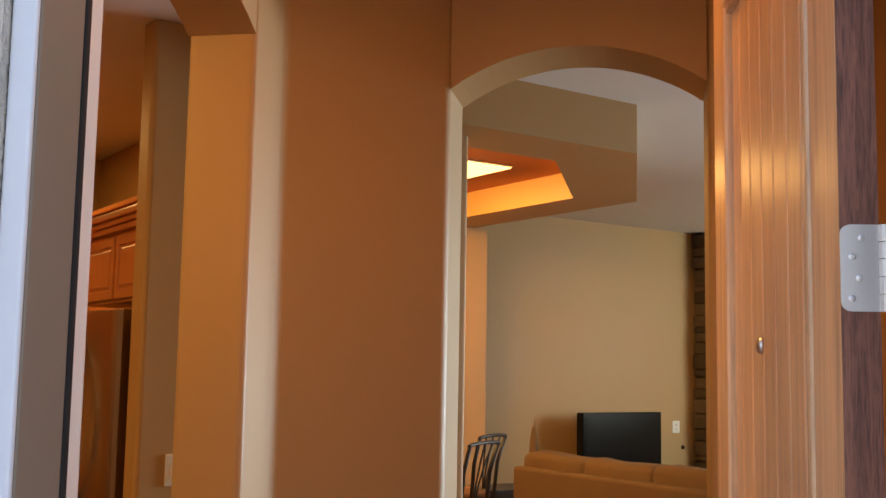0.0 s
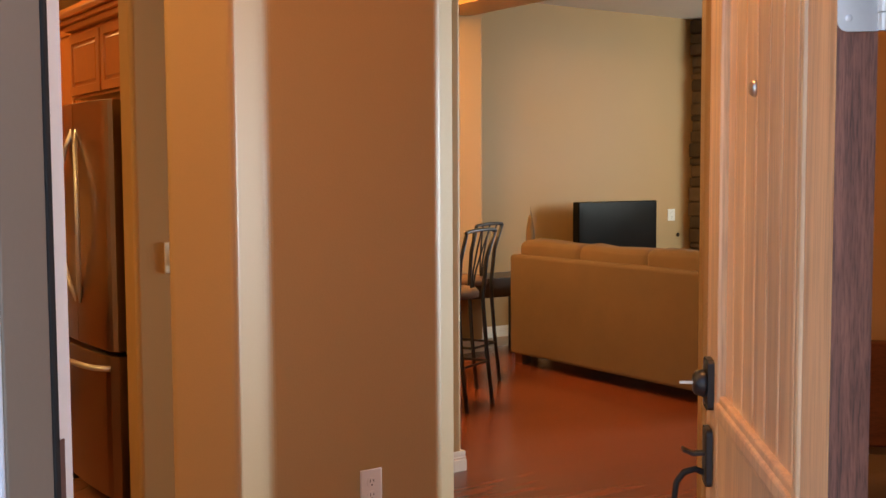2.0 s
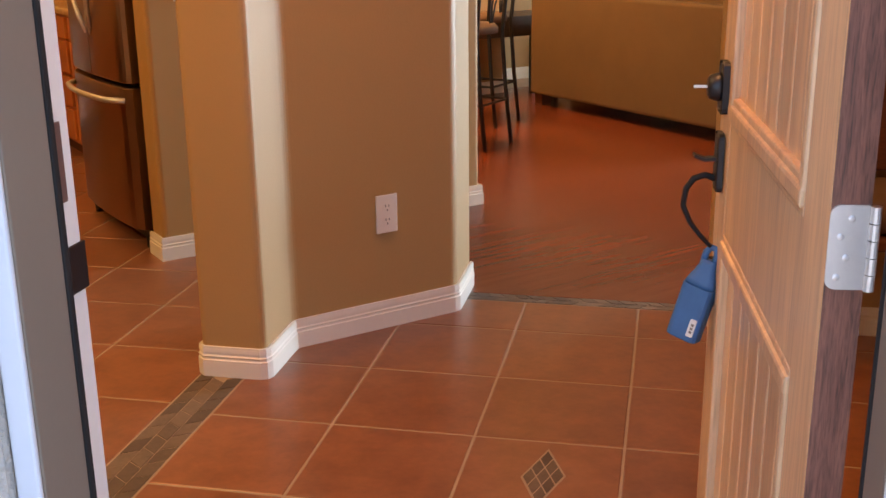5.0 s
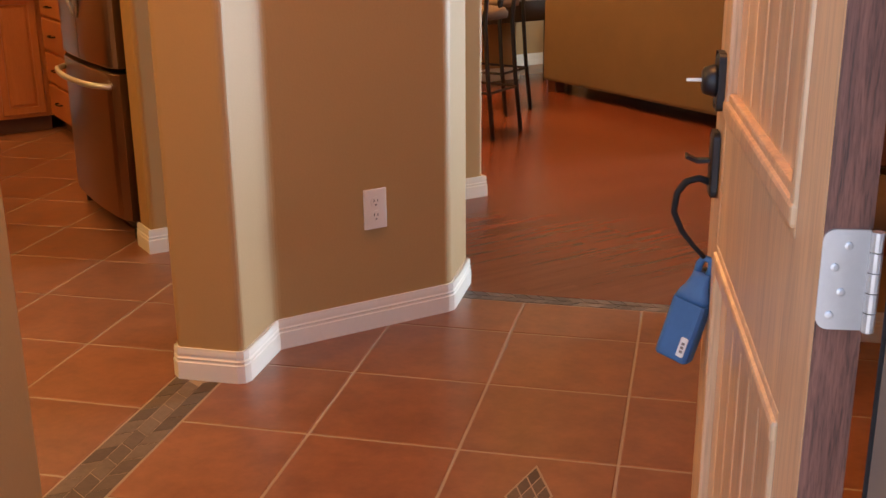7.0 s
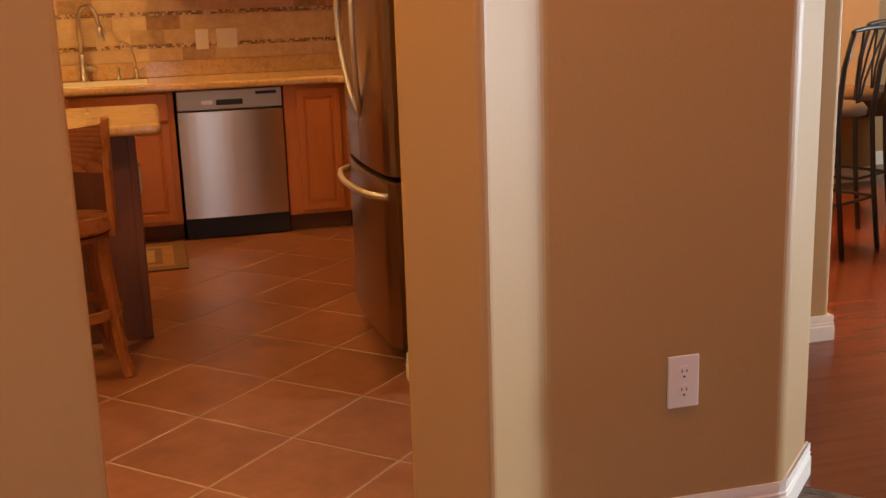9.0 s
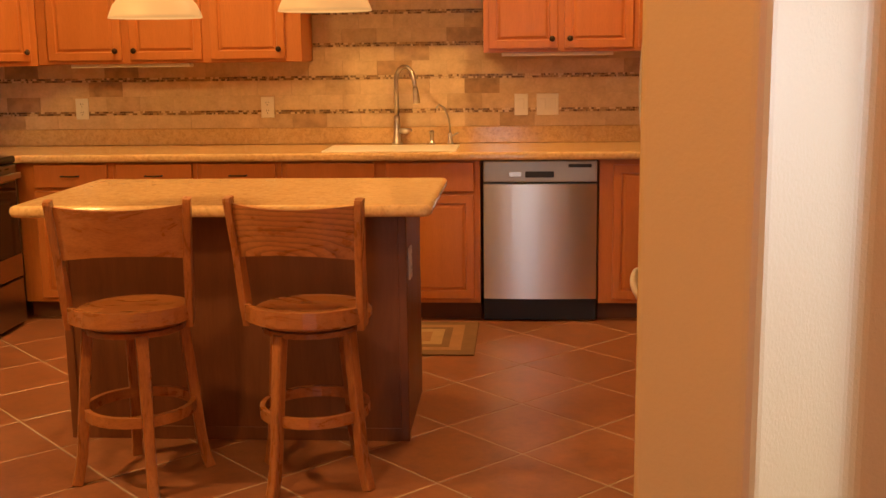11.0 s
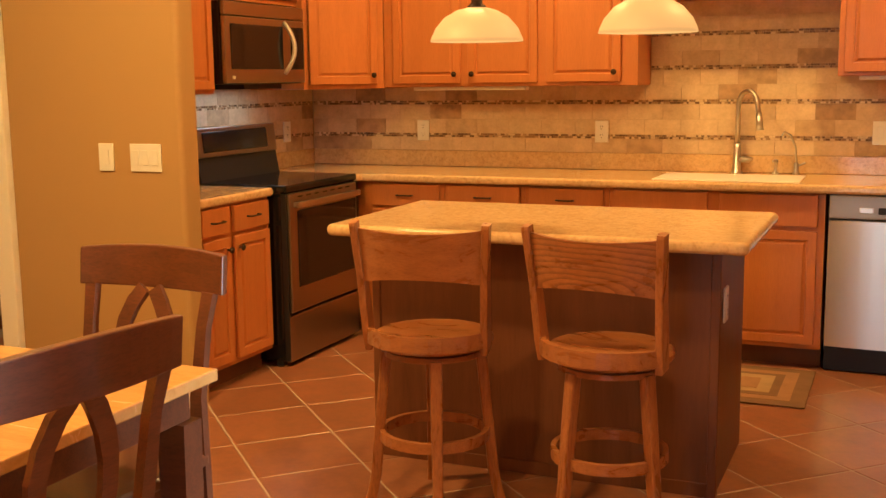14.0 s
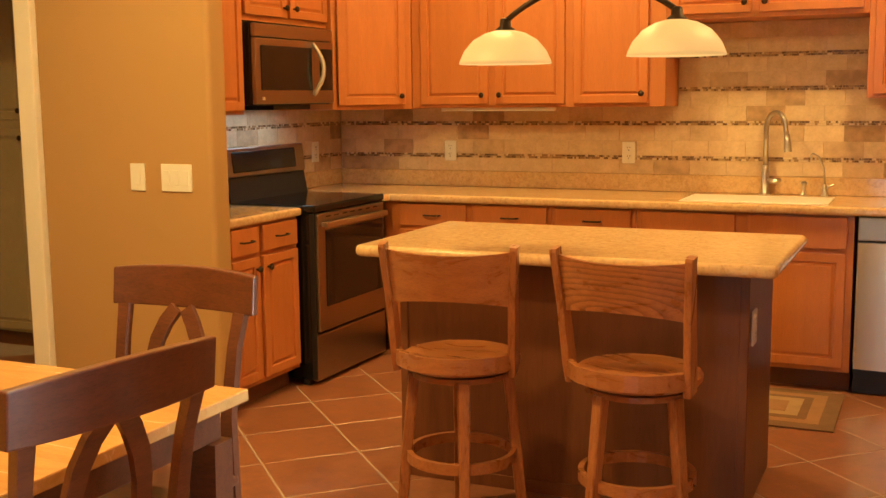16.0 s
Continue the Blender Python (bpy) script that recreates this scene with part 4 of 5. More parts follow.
bm = bmesh.new()
tube(bm, [(0.01, 0, 0.045), (0.045, 0, 0.062)], 0.005, 8)
part("lever", bm, NICKEL, ft)

# ---- range: local front looks to -y, turned to face the room ----
RG = pose(-2.515, -0.465, 0, 0, 0, 90)
rg = thing("range", "stainless steel electric range with black glass top", "stove", RG)
part("body", cube(-0.378, 0.378, 0.0, 0.55, 0.03, 0.895), BLACKGLASS, rg, "black enamelled side panels")
part("cooktop", cube(-0.381, 0.381, -0.034, 0.55, 0.884, 0.922, 0.01, 3), BLACKGLASS, rg, "black glass cooktop")
od = part("oven_door", cube(-0.36, 0.36, -0.042, -0.002, 0.275, 0.878, 0.008), RANGESTEEL, rg)
for x0 in (-0.379, 0.362):
    part("side_trim", cube(x0, x0 + 0.017, -0.03, 0.0, 0.03, 0.88, 0.003), BLACK, rg, "black side trim")
part("window", cube(-0.29, 0.335, -0.045, -0.041, 0.4, 0.79, 0.004), BLACKGLASS, od, "dark oven window")
bm = cube(-0.335, 0.335, -0.082, -0.062, 0.806, 0.838, 0.007, 3)
for hx in (-0.31, 0.31):
    box(bm, hx - 0.014, hx + 0.014, -0.064, -0.04, 0.81, 0.834, 0.003)
part("handle", bm, NICKEL, od, "flat steel handle bar")
for k in range(7):
    part("vent_slot", cube(-0.28 + k * 0.085, -0.235 + k * 0.085, -0.0435, -0.0415, 0.856, 0.863), BLACK, od)
part("drawer", cube(-0.377, 0.377, -0.033, 0.0, 0.022, 0.262, 0.008), RANGESTEEL, rg, "stainless storage drawer")
bg = bmesh.new()
pts = [(0.46, 0.92), (0.55, 0.92), (0.55, 1.19), (0.50, 1.195), (0.485, 1.05)]
a = [bg.verts.new((-0.378, y, z)) for y, z in pts]
b = [bg.verts.new((0.378, y, z)) for y, z in pts]
bg.faces.new(a)
bg.faces.new(b[::-1])
for i in range(5):
    bg.faces.new((a[(i + 1) % 5], a[i], b[i], b[(i + 1) % 5]))
bmesh.ops.recalc_face_normals(bg, faces=bg.faces)
gd = part("backguard", bg, BLACK, rg, "black sloped backguard")
bm = cube(-0.38, 0.38, -0.012, 0.0, 0.0, 0.155, 0.006)
pn = part("control_surround", bm, RANGESTEEL, rg, "stainless control surround", m=pose(0, 0.484, 1.045, -6, 0, 0))
part("control_glass", cube(-0.33, 0.28, -0.0155, -0.011, 0.025, 0.132, 0.004), BLACKGLASS, pn)
for lx in (-0.35, 0.35):
    part("foot", cube(lx - 0.02, lx + 0.02, 0.02, 0.06, 0.0, 0.032), BLACK, rg)

# ---- microwave ----
mw = thing("microwave", "stainless over-the-range microwave with curved handle", "microwave", pose(-2.755, -0.568, 0, 0, 0, 90))
part("body", cube(-0.382, 0.38, 0.0, 0.37, 1.42, 1.825, 0.004), BLACKGLASS, mw, "black metal casing")
part("top_grille", cube(-0.38, 0.38, -0.024, 0.0, 1.755, 1.822, 0.006), RANGESTEEL, mw)
dr = part("door", cube(-0.38, 0.38, -0.026, 0.0, 1.425, 1.752, 0.006), RANGESTEEL, mw)
part("window", cube(-0.335, 0.15, -0.029, -0.025, 1.495, 1.715, 0.004), BLACKGLASS, dr, "dark glass window")
part("keypad", cube(0.235, 0.362, -0.029, -0.025, 1.495, 1.715, 0.004), BLACKGLASS, dr)
part("badge", cube(-0.33, -0.305, -0.0285, -0.0255, 1.445, 1.462, 0.003), PLATE, dr)
bm = bmesh.new()
hpts = [(0.165, -0.026, 1.47)] + [(0.165 + 0.03 * math.sin(math.pi * k / 8), -0.03 - 0.045 * math.sin(math.pi * k / 8), 1.47 + 0.27 * k / 8) for k in range(1, 8)] + [(0.165, -0.026, 1.74)]
tube(bm, hpts, 0.012, 10)
part("handle", bm, HINGE, mw, "bowed satin steel handle", smooth=True)
part("underside", cube(-0.16, 0.2, 0.02, 0.3, 1.395, 1.419), BLACK, mw)

# ---- refrigerator, doors face -x: local -y ----
FRM = pose(0.685, -2.21, 0, 0, 0, -90)
fr = thing("refrigerator", "stainless French-door refrigerator with curved doors", "refrigerator", FRM)
part("body", cube(-0.415, 0.415, 0.06, 0.76, 0.04, 1.80, 0.006), BLACK, fr, "dark grey metal cabinet")


def curved_front(x0, x1, z0, z1, bulge=0.022, width=0.42):
    bm = bmesh.new()
    n = 20
    pts = []
    for k in range(n + 1):
        x = x0 + (x1 - x0) * k / n
        u_ = abs(x / width)
        pts.append((x, -bulge * (1 - u_ ** 2) - 0.025 * (1 - u_ ** 14)))
    pts += [(x1, 0.055), (x0, 0.055)]
    prism(bm, pts, z0, z1)
    bmesh.ops.bevel(bm, geom=[e for e in bm.edges if abs(e.verts[0].co.z - e.verts[1].co.z) < 1e-6], offset=0.006, segments=2, profile=0.5, affect="EDGES")
    return bm


for s_, a, b in ((-1, -0.42, -0.003), (1, 0.003, 0.42)):
    d = part("door", curved_front(a, b, 0.735, 1.82), FRIDGEREFL, fr)
    bm = bmesh.new()
    hx = 0.11 * s_
    tube(bm, [(hx * 0.3, -0.04, 0.92)] + [(hx * (0.3 + 1.15 * math.sin(math.pi * k / 10)), -0.05 - 0.035 * math.sin(math.pi * k / 10), 0.92 + 0.78 * k / 10) for k in range(1, 10)] + [(hx * 0.3, -0.04, 1.70)], 0.011, 10)
    part("handle", bm, HINGE, d, "bowed satin nickel handle", smooth=True)
d = part("freezer_drawer", curved_front(-0.42, 0.42, 0.085, 0.715), FRIDGEREFL, fr)
bm = bmesh.new()
tube(bm, [(-0.38, -0.025, 0.66)] + [(-0.38 + 0.76 * k / 10, -0.045 - 0.065 * math.sin(math.pi * k / 10) ** 0.6, 0.66) for k in range(1, 10)] + [(0.38, -0.025, 0.66)], 0.013, 10)
part("handle", bm, HINGE, d, "bowed satin nickel handle", smooth=True)
part("base_grille", cube(-0.4, 0.4, 0.03, 0.3, 0.03, 0.082), BLACK, fr)
for lx in (-0.39, 0.39):
    bm = bmesh.new()
    lathe(bm, [(0.022, 0), (0.024, 0.04), (0.02, 0.05)], 14, (lx, 0.035, 0))
    part("foot", bm, BLACK, fr, smooth=True)

# ---- island ----
isl = thing("kitchen_island", "kitchen island with brown wood panels and granite top", "island")
part("body", cube(-1.50, -0.22, -1.845, -1.23, 0.0, 0.872, 0.003), ISLWOOD, isl)
part("corner_trim", cube(-0.245, -0.212, -1.853, -1.82, 0.0, 0.872, 0.004), ISLWOOD, isl)
part("corner_trim", cube(-1.508, -1.475, -1.853, -1.82, 0.0, 0.872, 0.004), ISLWOOD, isl)
part("base_trim", cube(-1.49, -0.23, -1.851, -1.845, 0.0, 0.05, 0.002), ISLWOOD, isl)
part("door", panel_front(-1.46, -0.88, 0.13, 0.85), ISLWOOD, isl, m=pose(-1.72, -2.46, 0, 0, 0, 180) @ pose(0, -1.23, 0))
it = bmesh.new()
prism(it, [(-1.615, -2.02), (-0.105, -2.02), (-0.105, -1.16), (-1.615, -1.16)], 0.872, 0.915, 0.03)
bmesh.ops.bevel(it, geom=[e for e in it.edges if abs(e.verts[0].co.z - e.verts[1].co.z) < 1e-6], offset=0.019, segments=4, profile=0.5, affect="EDGES")
part("granite_top", it, GRANITE, isl, "polished gold granite top with bullnose edge", smooth=False)
wall_plate("island_outlet", "white outlet on the island end panel", pose(-0.2115, -1.76, 0.665, 0, 0, 90), 0.075, 0.12, outlet=True)

# wall plates over the counter and by the hall
for x in (-2.365, -1.262):
    wall_plate("counter_outlet", "cream outlet plate on the travertine backsplash", pose(x, 0.581, 1.13), 0.078, 0.122, outlet=True)
wall_plate("counter_outlet", "cream outlet plate on the side backsplash", pose(-3.123, 0.25, 1.13, 0, 0, 90), 0.078, 0.122, outlet=True)
wall_plate("counter_switch", "cream switch plate on the backsplash near the sink", pose(0.205, 0.581, 1.132), 0.078, 0.122)
wall_plate("counter_switch", "cream double switch plate on the backsplash near the sink", pose(0.355, 0.581, 1.132), 0.125, 0.122, gangs=2)
wall_plate("light_switch", "cream single switch on the tan wall end", pose(-2.935, -1.601, 1.11), 0.082, 0.122)
wall_plate("light_switch", "cream triple switch on the tan wall end", pose(-2.722, -1.601, 1.11), 0.165, 0.122, gangs=3)
# under-cabinet light bars
for a, b in ((-2.3, -1.62), (0.1, 0.7)):
    u = thing("under_cabinet_light", "slim cream light bar under the wall cabinet", "light", pose(0, 0, 0))
    part("housing", cube(a, b, 0.30, 0.36, 1.37 if a < 0 else 1.405, 1.39 if a < 0 else 1.425, 0.004), PLATE, u)
# floor mat
mt = thing("floor_mat", "brown and gold kitchen mat with nested bands by the sink", "mat", pose(-0.5, -0.34, 0.0))
part("border", cube(-0.52, 0.48, -0.34, 0.30, 0.001, 0.009, 0.003), RUGA, mt)
for k, (inset, mat) in enumerate(((0.07, RUGC), (0.13, RUGA), (0.17, RUGB), (0.23, RUGC))):
    part("band", cube(-0.52 + inset, 0.48 - inset, -0.34 + inset, 0.30 - inset, 0.008, 0.0105 + 0.0012 * k), mat, mt)

# ---- bar stools ----
def bar_stool(m, turn, label, back_wood):
    """turn: how far the legs are turned under the swivel seat."""
    st = thing("bar_stool", label, "stool", m, group="oak stools at the island")
    s = bmesh.new()
    lathe(s, [(0.17, 0.556), (0.192, 0.56), (0.202, 0.574), (0.202, 0.588), (0.192, 0.6), (0.165, 0.6), (0.12, 0.592), (0.0, 0.588)], 32)
    part("seat", s, OAK, st, smooth=False)
    s = bmesh.new()
    lathe(s, [(0.15, 0.525), (0.168, 0.528), (0.168, 0.546), (0.15, 0.549)], 28)
    part("swivel_ring", s, OAK, st)
    s = bmesh.new()
    lathe(s, [(0.12, 0.548), (0.12, 0.557)], 20)
    part("swivel_plate", s, BLACK, st, "black metal swivel plate")
    for k in range(4):
        lg = bmesh.new()
        q = radians(turn + 45 + 90 * k)
        d = Vector((math.cos(q), math.sin(q), 0))
        pts = [d * r + Vector((0, 0, z)) for r, z in ((0.158, 0.535), (0.172, 0.4), (0.186, 0.26), (0.2, 0.11), (0.214, 0.04), (0.226, 0.0))]
        bar(lg, pts, [0.042, 0.04, 0.036, 0.034, 0.035, 0.038], 0.036, across=(-d.y, d.x, 0))
        bmesh.ops.bevel(lg, geom=[e for e in lg.edges if abs(e.verts[0].co.z - e.verts[1].co.z) > 0.01], offset=0.006, segments=2, profile=0.5, affect="EDGES")
        part("leg", lg, OAKV, st)
    r = bmesh.new()
    bar(r, [(0.178 * math.cos(2 * math.pi * k / 32), 0.178 * math.sin(2 * math.pi * k / 32), 0.25) for k in range(32)], 0.036, 0.018, across=(0, 0, 1), closed=True)
    part("foot_ring", r, OAK, st)
    for sx in (-1, 1):
        p = bmesh.new()
        bar(p, [(0.196 * sx, -0.07, 0.555), (0.2 * sx, -0.085, 0.62), (0.206 * sx, -0.115, 0.80), (0.218 * sx, -0.15, 0.975), (0.219 * sx, -0.152, 0.985)], [0.058, 0.06, 0.05, 0.042, 0.034], 0.026, across=(0, 1, 0))
        bmesh.ops.bevel(p, geom=[e for e in p.edges if abs(e.verts[0].co.z - e.verts[1].co.z) > 0.01], offset=0.005, segments=2, profile=0.5, affect="EDGES")
        part("back_post", p, OAKV, st)
    c = bmesh.new()
    n = 12
    rows = []
    for z, off in ((0.785, 0.0), (0.86, -0.012), (0.965, -0.03)):
        rows.append([(0.205 * (2 * k / n - 1), -0.115 + off - 0.05 * (1 - (2 * k / n - 1) ** 2), z + (0.018 * (1 - (2 * k / n - 1) ** 2) if z < 0.8 else 0) - (0.012 * (1 - (2 * k / n - 1) ** 2) if z > 0.9 else 0)) for k in range(n + 1)])
    vf = [[c.verts.new((x, y - 0.009, z)) for x, y, z in row] for row in rows]
    vb = [[c.verts.new((x, y + 0.009, z)) for x, y, z in row] for row in rows]
    for i in range(2):
        for k in range(n):
            c.faces.new((vf[i][k], vf[i][k + 1], vf[i + 1][k + 1], vf[i + 1][k]))
            c.faces.new((vb[i][k], vb[i + 1][k], vb[i + 1][k + 1], vb[i][k + 1]))
    for k in range(n):
        c.faces.new((vf[0][k], vb[0][k], vb[0][k + 1], vf[0][k + 1]))
        c.faces.new((vf[2][k], vf[2][k + 1], vb[2][k + 1], vb[2][k]))
    bmesh.ops.recalc_face_normals(c, faces=c.faces)
    part("backrest", c, back_wood, st)
    rim = bmesh.new()
    bar(rim, [(0.215 * math.cos(a), 0.215 * math.sin(a), 0.602) for a in [math.pi * (1.13 + 0.74 * k / 12) for k in range(13)]], 0.052, 0.02, across=(0, 0, 1))
    part("seat_rim", rim, OAK, st)
    return st


bar_stool(pose(-1.1, -2.215, 0, 0, 0, 8), -27, "oak swivel bar stool with a plain curved back", OAK)
bar_stool(pose(-0.497, -2.20, 0, 0, 0, -8), 22, "oak swivel bar stool with a strongly grained back", FIGOAK)

# ---- island pendant ----
pd = thing("pendant_lamp", "bronze island pendant with two alabaster glass shades", "pendant light", pose(-0.85, -1.6, 0))
bm = bmesh.new()
tube(bm, [(0.323 * u_, 0, 1.851 + 0.008 * u_ - 0.113 * abs(u_) ** 2.2) for u_ in [-1 + 2 * k / 16 for k in range(17)]], 0.011, 10)
part("arched_arm", bm, BRONZE, pd, smooth=True)
for sx in (-1, 1):
    bm = bmesh.new()
    tube(bm, [(0.15 * sx, 0, 1.825), (0.11 * sx, 0, 1.88), (0.05 * sx, 0, 2.02), (0.008 * sx, 0, 2.2)], 0.009, 8)
    part("scroll", bm, BRONZE, pd, smooth=True)
    bm = bmesh.new()
    lathe(bm, [(0.175, 0.0), (0.172, 0.012), (0.155, 0.05), (0.12, 0.09), (0.075, 0.115), (0.035, 0.125), (0.033, 0.121), (0.073, 0.111), (0.117, 0.086), (0.151, 0.047), (0.168, 0.011), (0.171, 0.0)], 32, (0.323 * sx, 0, 1.58 + 0.008 * sx))
    sh = part("shade", bm, SHADE, pd, "cream alabaster glass shade", smooth=True)
    bm = bmesh.new()
    lathe(bm, [(0.036, 0.118), (0.036, 0.13), (0.022, 0.14), (0.02, 0.165), (0.012, 0.17)], 16, (0.323 * sx, 0, 1.58 + 0.008 * sx))
    part("socket_cap", bm, BRONZE, pd, smooth=True)
bm = bmesh.new()
tube(bm, [(0, 0, 2.15), (0, 0, 3.04)], 0.01, 8)
part("rod", bm, BRONZE, pd)
bm = bmesh.new()
lathe(bm, [(0.075, 3.015), (0.075, 3.03), (0.07, 3.049)], 20)
part("canopy", bm, BRONZE, pd)

# ---- dining corner ----
tb = thing("dining_table", "dining table with natural wood top and dark base", "table", pose(-1.79, -4.02, 0))
part("tabletop", cube(-0.62, 0.62, -0.66, 0.665, 0.722, 0.752, 0.004), TABLETOP, tb, "natural wood tabletop")
part("apron", cube(-0.57, 0.57, -0.61, 0.615, 0.635, 0.722, 0.003), DARKOAK, tb)
for lx in (-0.55, 0.55):
    for ly in (-0.59, 0.595):
        bm = bmesh.new()
        bar(bm, [(lx, ly, 0.635), (lx, ly, 0.3), (lx, ly, 0)], [0.08, 0.07, 0.055], 0.07)
        part("leg", bm, DARKOAK, tb)


def dining_chair(m, label):
    """Front to -y; the back at y = 0.2."""
    ch = thing("dining_chair", label, "chair", m, group="dining chairs round the table")
    part("seat", cube(-0.22, 0.22, -0.22, 0.2, 0.44, 0.475, 0.012, 3), DARKOAK, ch)
    part("seat_frame", cube(-0.2, 0.2, -0.2, 0.18, 0.385, 0.44, 0.003), DARKOAK, ch)
    for sx in (-1, 1):
        bm = bmesh.new()
        bar(bm, [(0.19 * sx, -0.19, 0.44), (0.19 * sx, -0.19, 0.2), (0.19 * sx, -0.195, 0)], [0.042, 0.036, 0.03], 0.038)
        part("front_leg", bm, DARKOAK, ch)
        bm = bmesh.new()
        bar(bm, [(0.195 * sx, 0.25, 0), (0.195 * sx, 0.2, 0.25), (0.195 * sx, 0.19, 0.46), (0.185 * sx, 0.205, 0.62), (0.19 * sx, 0.235, 0.8), (0.197 * sx, 0.258, 0.888)], [0.036, 0.04, 0.046, 0.036, 0.032, 0.036], 0.024, across=(1, 0, 0))
        part("back_post", bm, DARKOAK, ch)
        bm = bmesh.new()
        bar(bm, [(0.035 * sx, 0.2, 0.47), (0.052 * sx, 0.204, 0.53), (0.074 * sx, 0.21, 0.61), (0.085 * sx, 0.218, 0.68), (0.084 * sx, 0.226, 0.74), (0.07 * sx, 0.236, 0.80), (0.046 * sx, 0.246, 0.85), (0.018 * sx, 0.258, 0.888)], [0.034, 0.034, 0.036, 0.038, 0.04, 0.042, 0.042, 0.04], 0.016, across=(1, 0, 0))
        part("splat", bm, DARKOAK, ch)
    n = 12
    bm = bmesh.new()
    ring = []
    for k in range(n + 1):
        u_ = 2 * k / n - 1
        y = 0.262 + 0.03 * (1 - u_ * u_)
        lo, hi = 0.885 + 0.0 * u_, 1.0 - 0.012 * u_ * u_
        ring.append([bm.verts.new((0.24 * u_, yy, z)) for yy, z in ((y - 0.012, lo), (y + 0.012, lo), (y + 0.022, hi), (y - 0.002, hi))])
    for a, b in zip(ring, ring[1:]):
        for j in range(4):
            bm.faces.new((a[j], a[(j + 1) % 4], b[(j + 1) % 4], b[j]))
    bm.faces.new(ring[0])
    bm.faces.new(ring[-1][::-1])
    bmesh.ops.recalc_face_normals(bm, faces=bm.faces)
    bmesh.ops.bevel(bm, geom=[e for e in bm.edges if e.is_manifold and e.calc_face_angle(0) > 0.7], offset=0.004, segments=2, profile=0.5, affect="EDGES")
    part("crest_rail", bm, DARKOAK, ch)
    for y in (-0.19,):
        part("stretcher", cube(-0.18, 0.18, y - 0.012, y + 0.012, 0.2, 0.235, 0.003), DARKOAK, ch)
    return ch


dining_chair(pose(-1.535, -3.40, 0, 0, 0, -2), "dark-stained dining chair at the far side of the table")
dining_chair(pose(-1.26, -3.98, 0, 0, 0, -98), "dark-stained dining chair at the table end")
# dark cabinets seen through the hall opening
hc = cabinet("hall_cabinet", "dark olive painted tall cabinet in the hall", pose(-4.55, -0.75, 0), -0.45, 0.75, 0.5, 0.0, 2.3, [("door", -0.43, 0.13, 1.35, 2.28, "rb"), ("door", 0.16, 0.73, 1.35, 2.28, "lb"), ("door", -0.43, 0.13, 0.12, 1.3, "rt"), ("door", 0.16, 0.73, 0.12, 1.3, "lt")], kick=True, mat=OLIVE)

# ---- living room ----
sf = thing("sofa", "tan microfibre sofa seen from its back", "sofa", pose(4.42, -1.57, 0))
part("frame", cube(0.05, 0.95, -1.075, 0.995, 0.10, 0.42, 0.03, 3), SOFA, sf)
part("backrest", cube(0, 0.22, -1.08, 1.0, 0.09, 0.86, 0.025, 3), SOFA, sf)
for k in range(3):
    bm = cube(0.08, 0.34, -1.075 + k * 0.685, -0.37 + k * 0.685, 0.5, (0.975, 0.965, 0.97)[k], 0.06, 4)
    bmesh.ops.subdivide_edges(bm, edges=bm.edges, cuts=2, use_grid_fill=True)
    for v in bm.verts:
        v.co += 0.022 * noise.noise_vector(v.co * 5.0 + Vector((k * 3.1, 0, 0)))
    part("back_cushion", bm, SOFA, sf, smooth=True)
    part("seat_cushion", cube(0.24, 0.93, -1.06 + k * 0.685, -0.385 + k * 0.685, 0.42, 0.55, 0.045, 4), SOFA, sf, smooth=True)
for a, b in ((-1.3, -1.082), (1.002, 1.10)):
    part("arm", cube(0.12, 0.97, a, b, 0.09, 0.64, 0.05, 4), SOFA, sf, smooth=True)
for y in (-1.0, 0.92):
    for x in (0.06, 0.86):
        part("foot", cube(x, x + 0.09, y, y + 0.09, 0.0, 0.10, 0.006), DARKOAK, sf, "dark block foot")
pw = thing("cushion", "tan pointed throw cushion standing on the sofa", "cushion", pose(4.75, -0.42, 0.64, 0, 0, 52))
bm = bmesh.new()
g = 8
top_, bot_ = [], []
for i in range(g + 1):
    for j in range(g + 1):
        a, b = 2 * i / g - 1, 2 * j / g - 1
        pinch = 1 - 0.16 * (1 - abs(a) ** 2) * abs(b) ** 3 - 0.16 * (1 - abs(b) ** 2) * abs(a) ** 3
        t = 0.075 * ((1 - a * a) * (1 - b * b)) ** 0.5
        top_.append(bm.verts.new((a * 0.22 * pinch, t, b * 0.22 * pinch)))
        bot_.append(bm.verts.new((a * 0.22 * pinch, -t - 0.001, b * 0.22 * pinch)))
for i in range(g):
    for j in range(g):
        q = [i * (g + 1) + j, (i + 1) * (g + 1) + j, (i + 1) * (g + 1) + j + 1, i * (g + 1) + j + 1]
        bm.faces.new([top_[k] for k in q])
        bm.faces.new([bot_[k] for k in q][::-1])
bmesh.ops.remove_doubles(bm, verts=bm.verts, dist=0.003)
bmesh.ops.recalc_face_normals(bm, faces=bm.faces)
bmesh.ops.transform(bm, matrix=Matrix.Diagonal((0.3, 0.5, 1, 1)) @ pose(0, 0, 0.27, 0, 45, 0), verts=bm.verts)
part("cover", bm, SOFA, pw, smooth=True)
# television on a low stand
ts = thing("tv_stand", "low dark wooden television stand", "tv stand", pose(6.38, 0.28, 0))
part("top", cube(-0.65, 0.65, -0.25, 0.25, 0.5, 0.53, 0.005), DARKOAK, ts)
part("shelf", cube(-0.62, 0.62, -0.24, 0.24, 0.2, 0.22, 0.003), DARKOAK, ts)
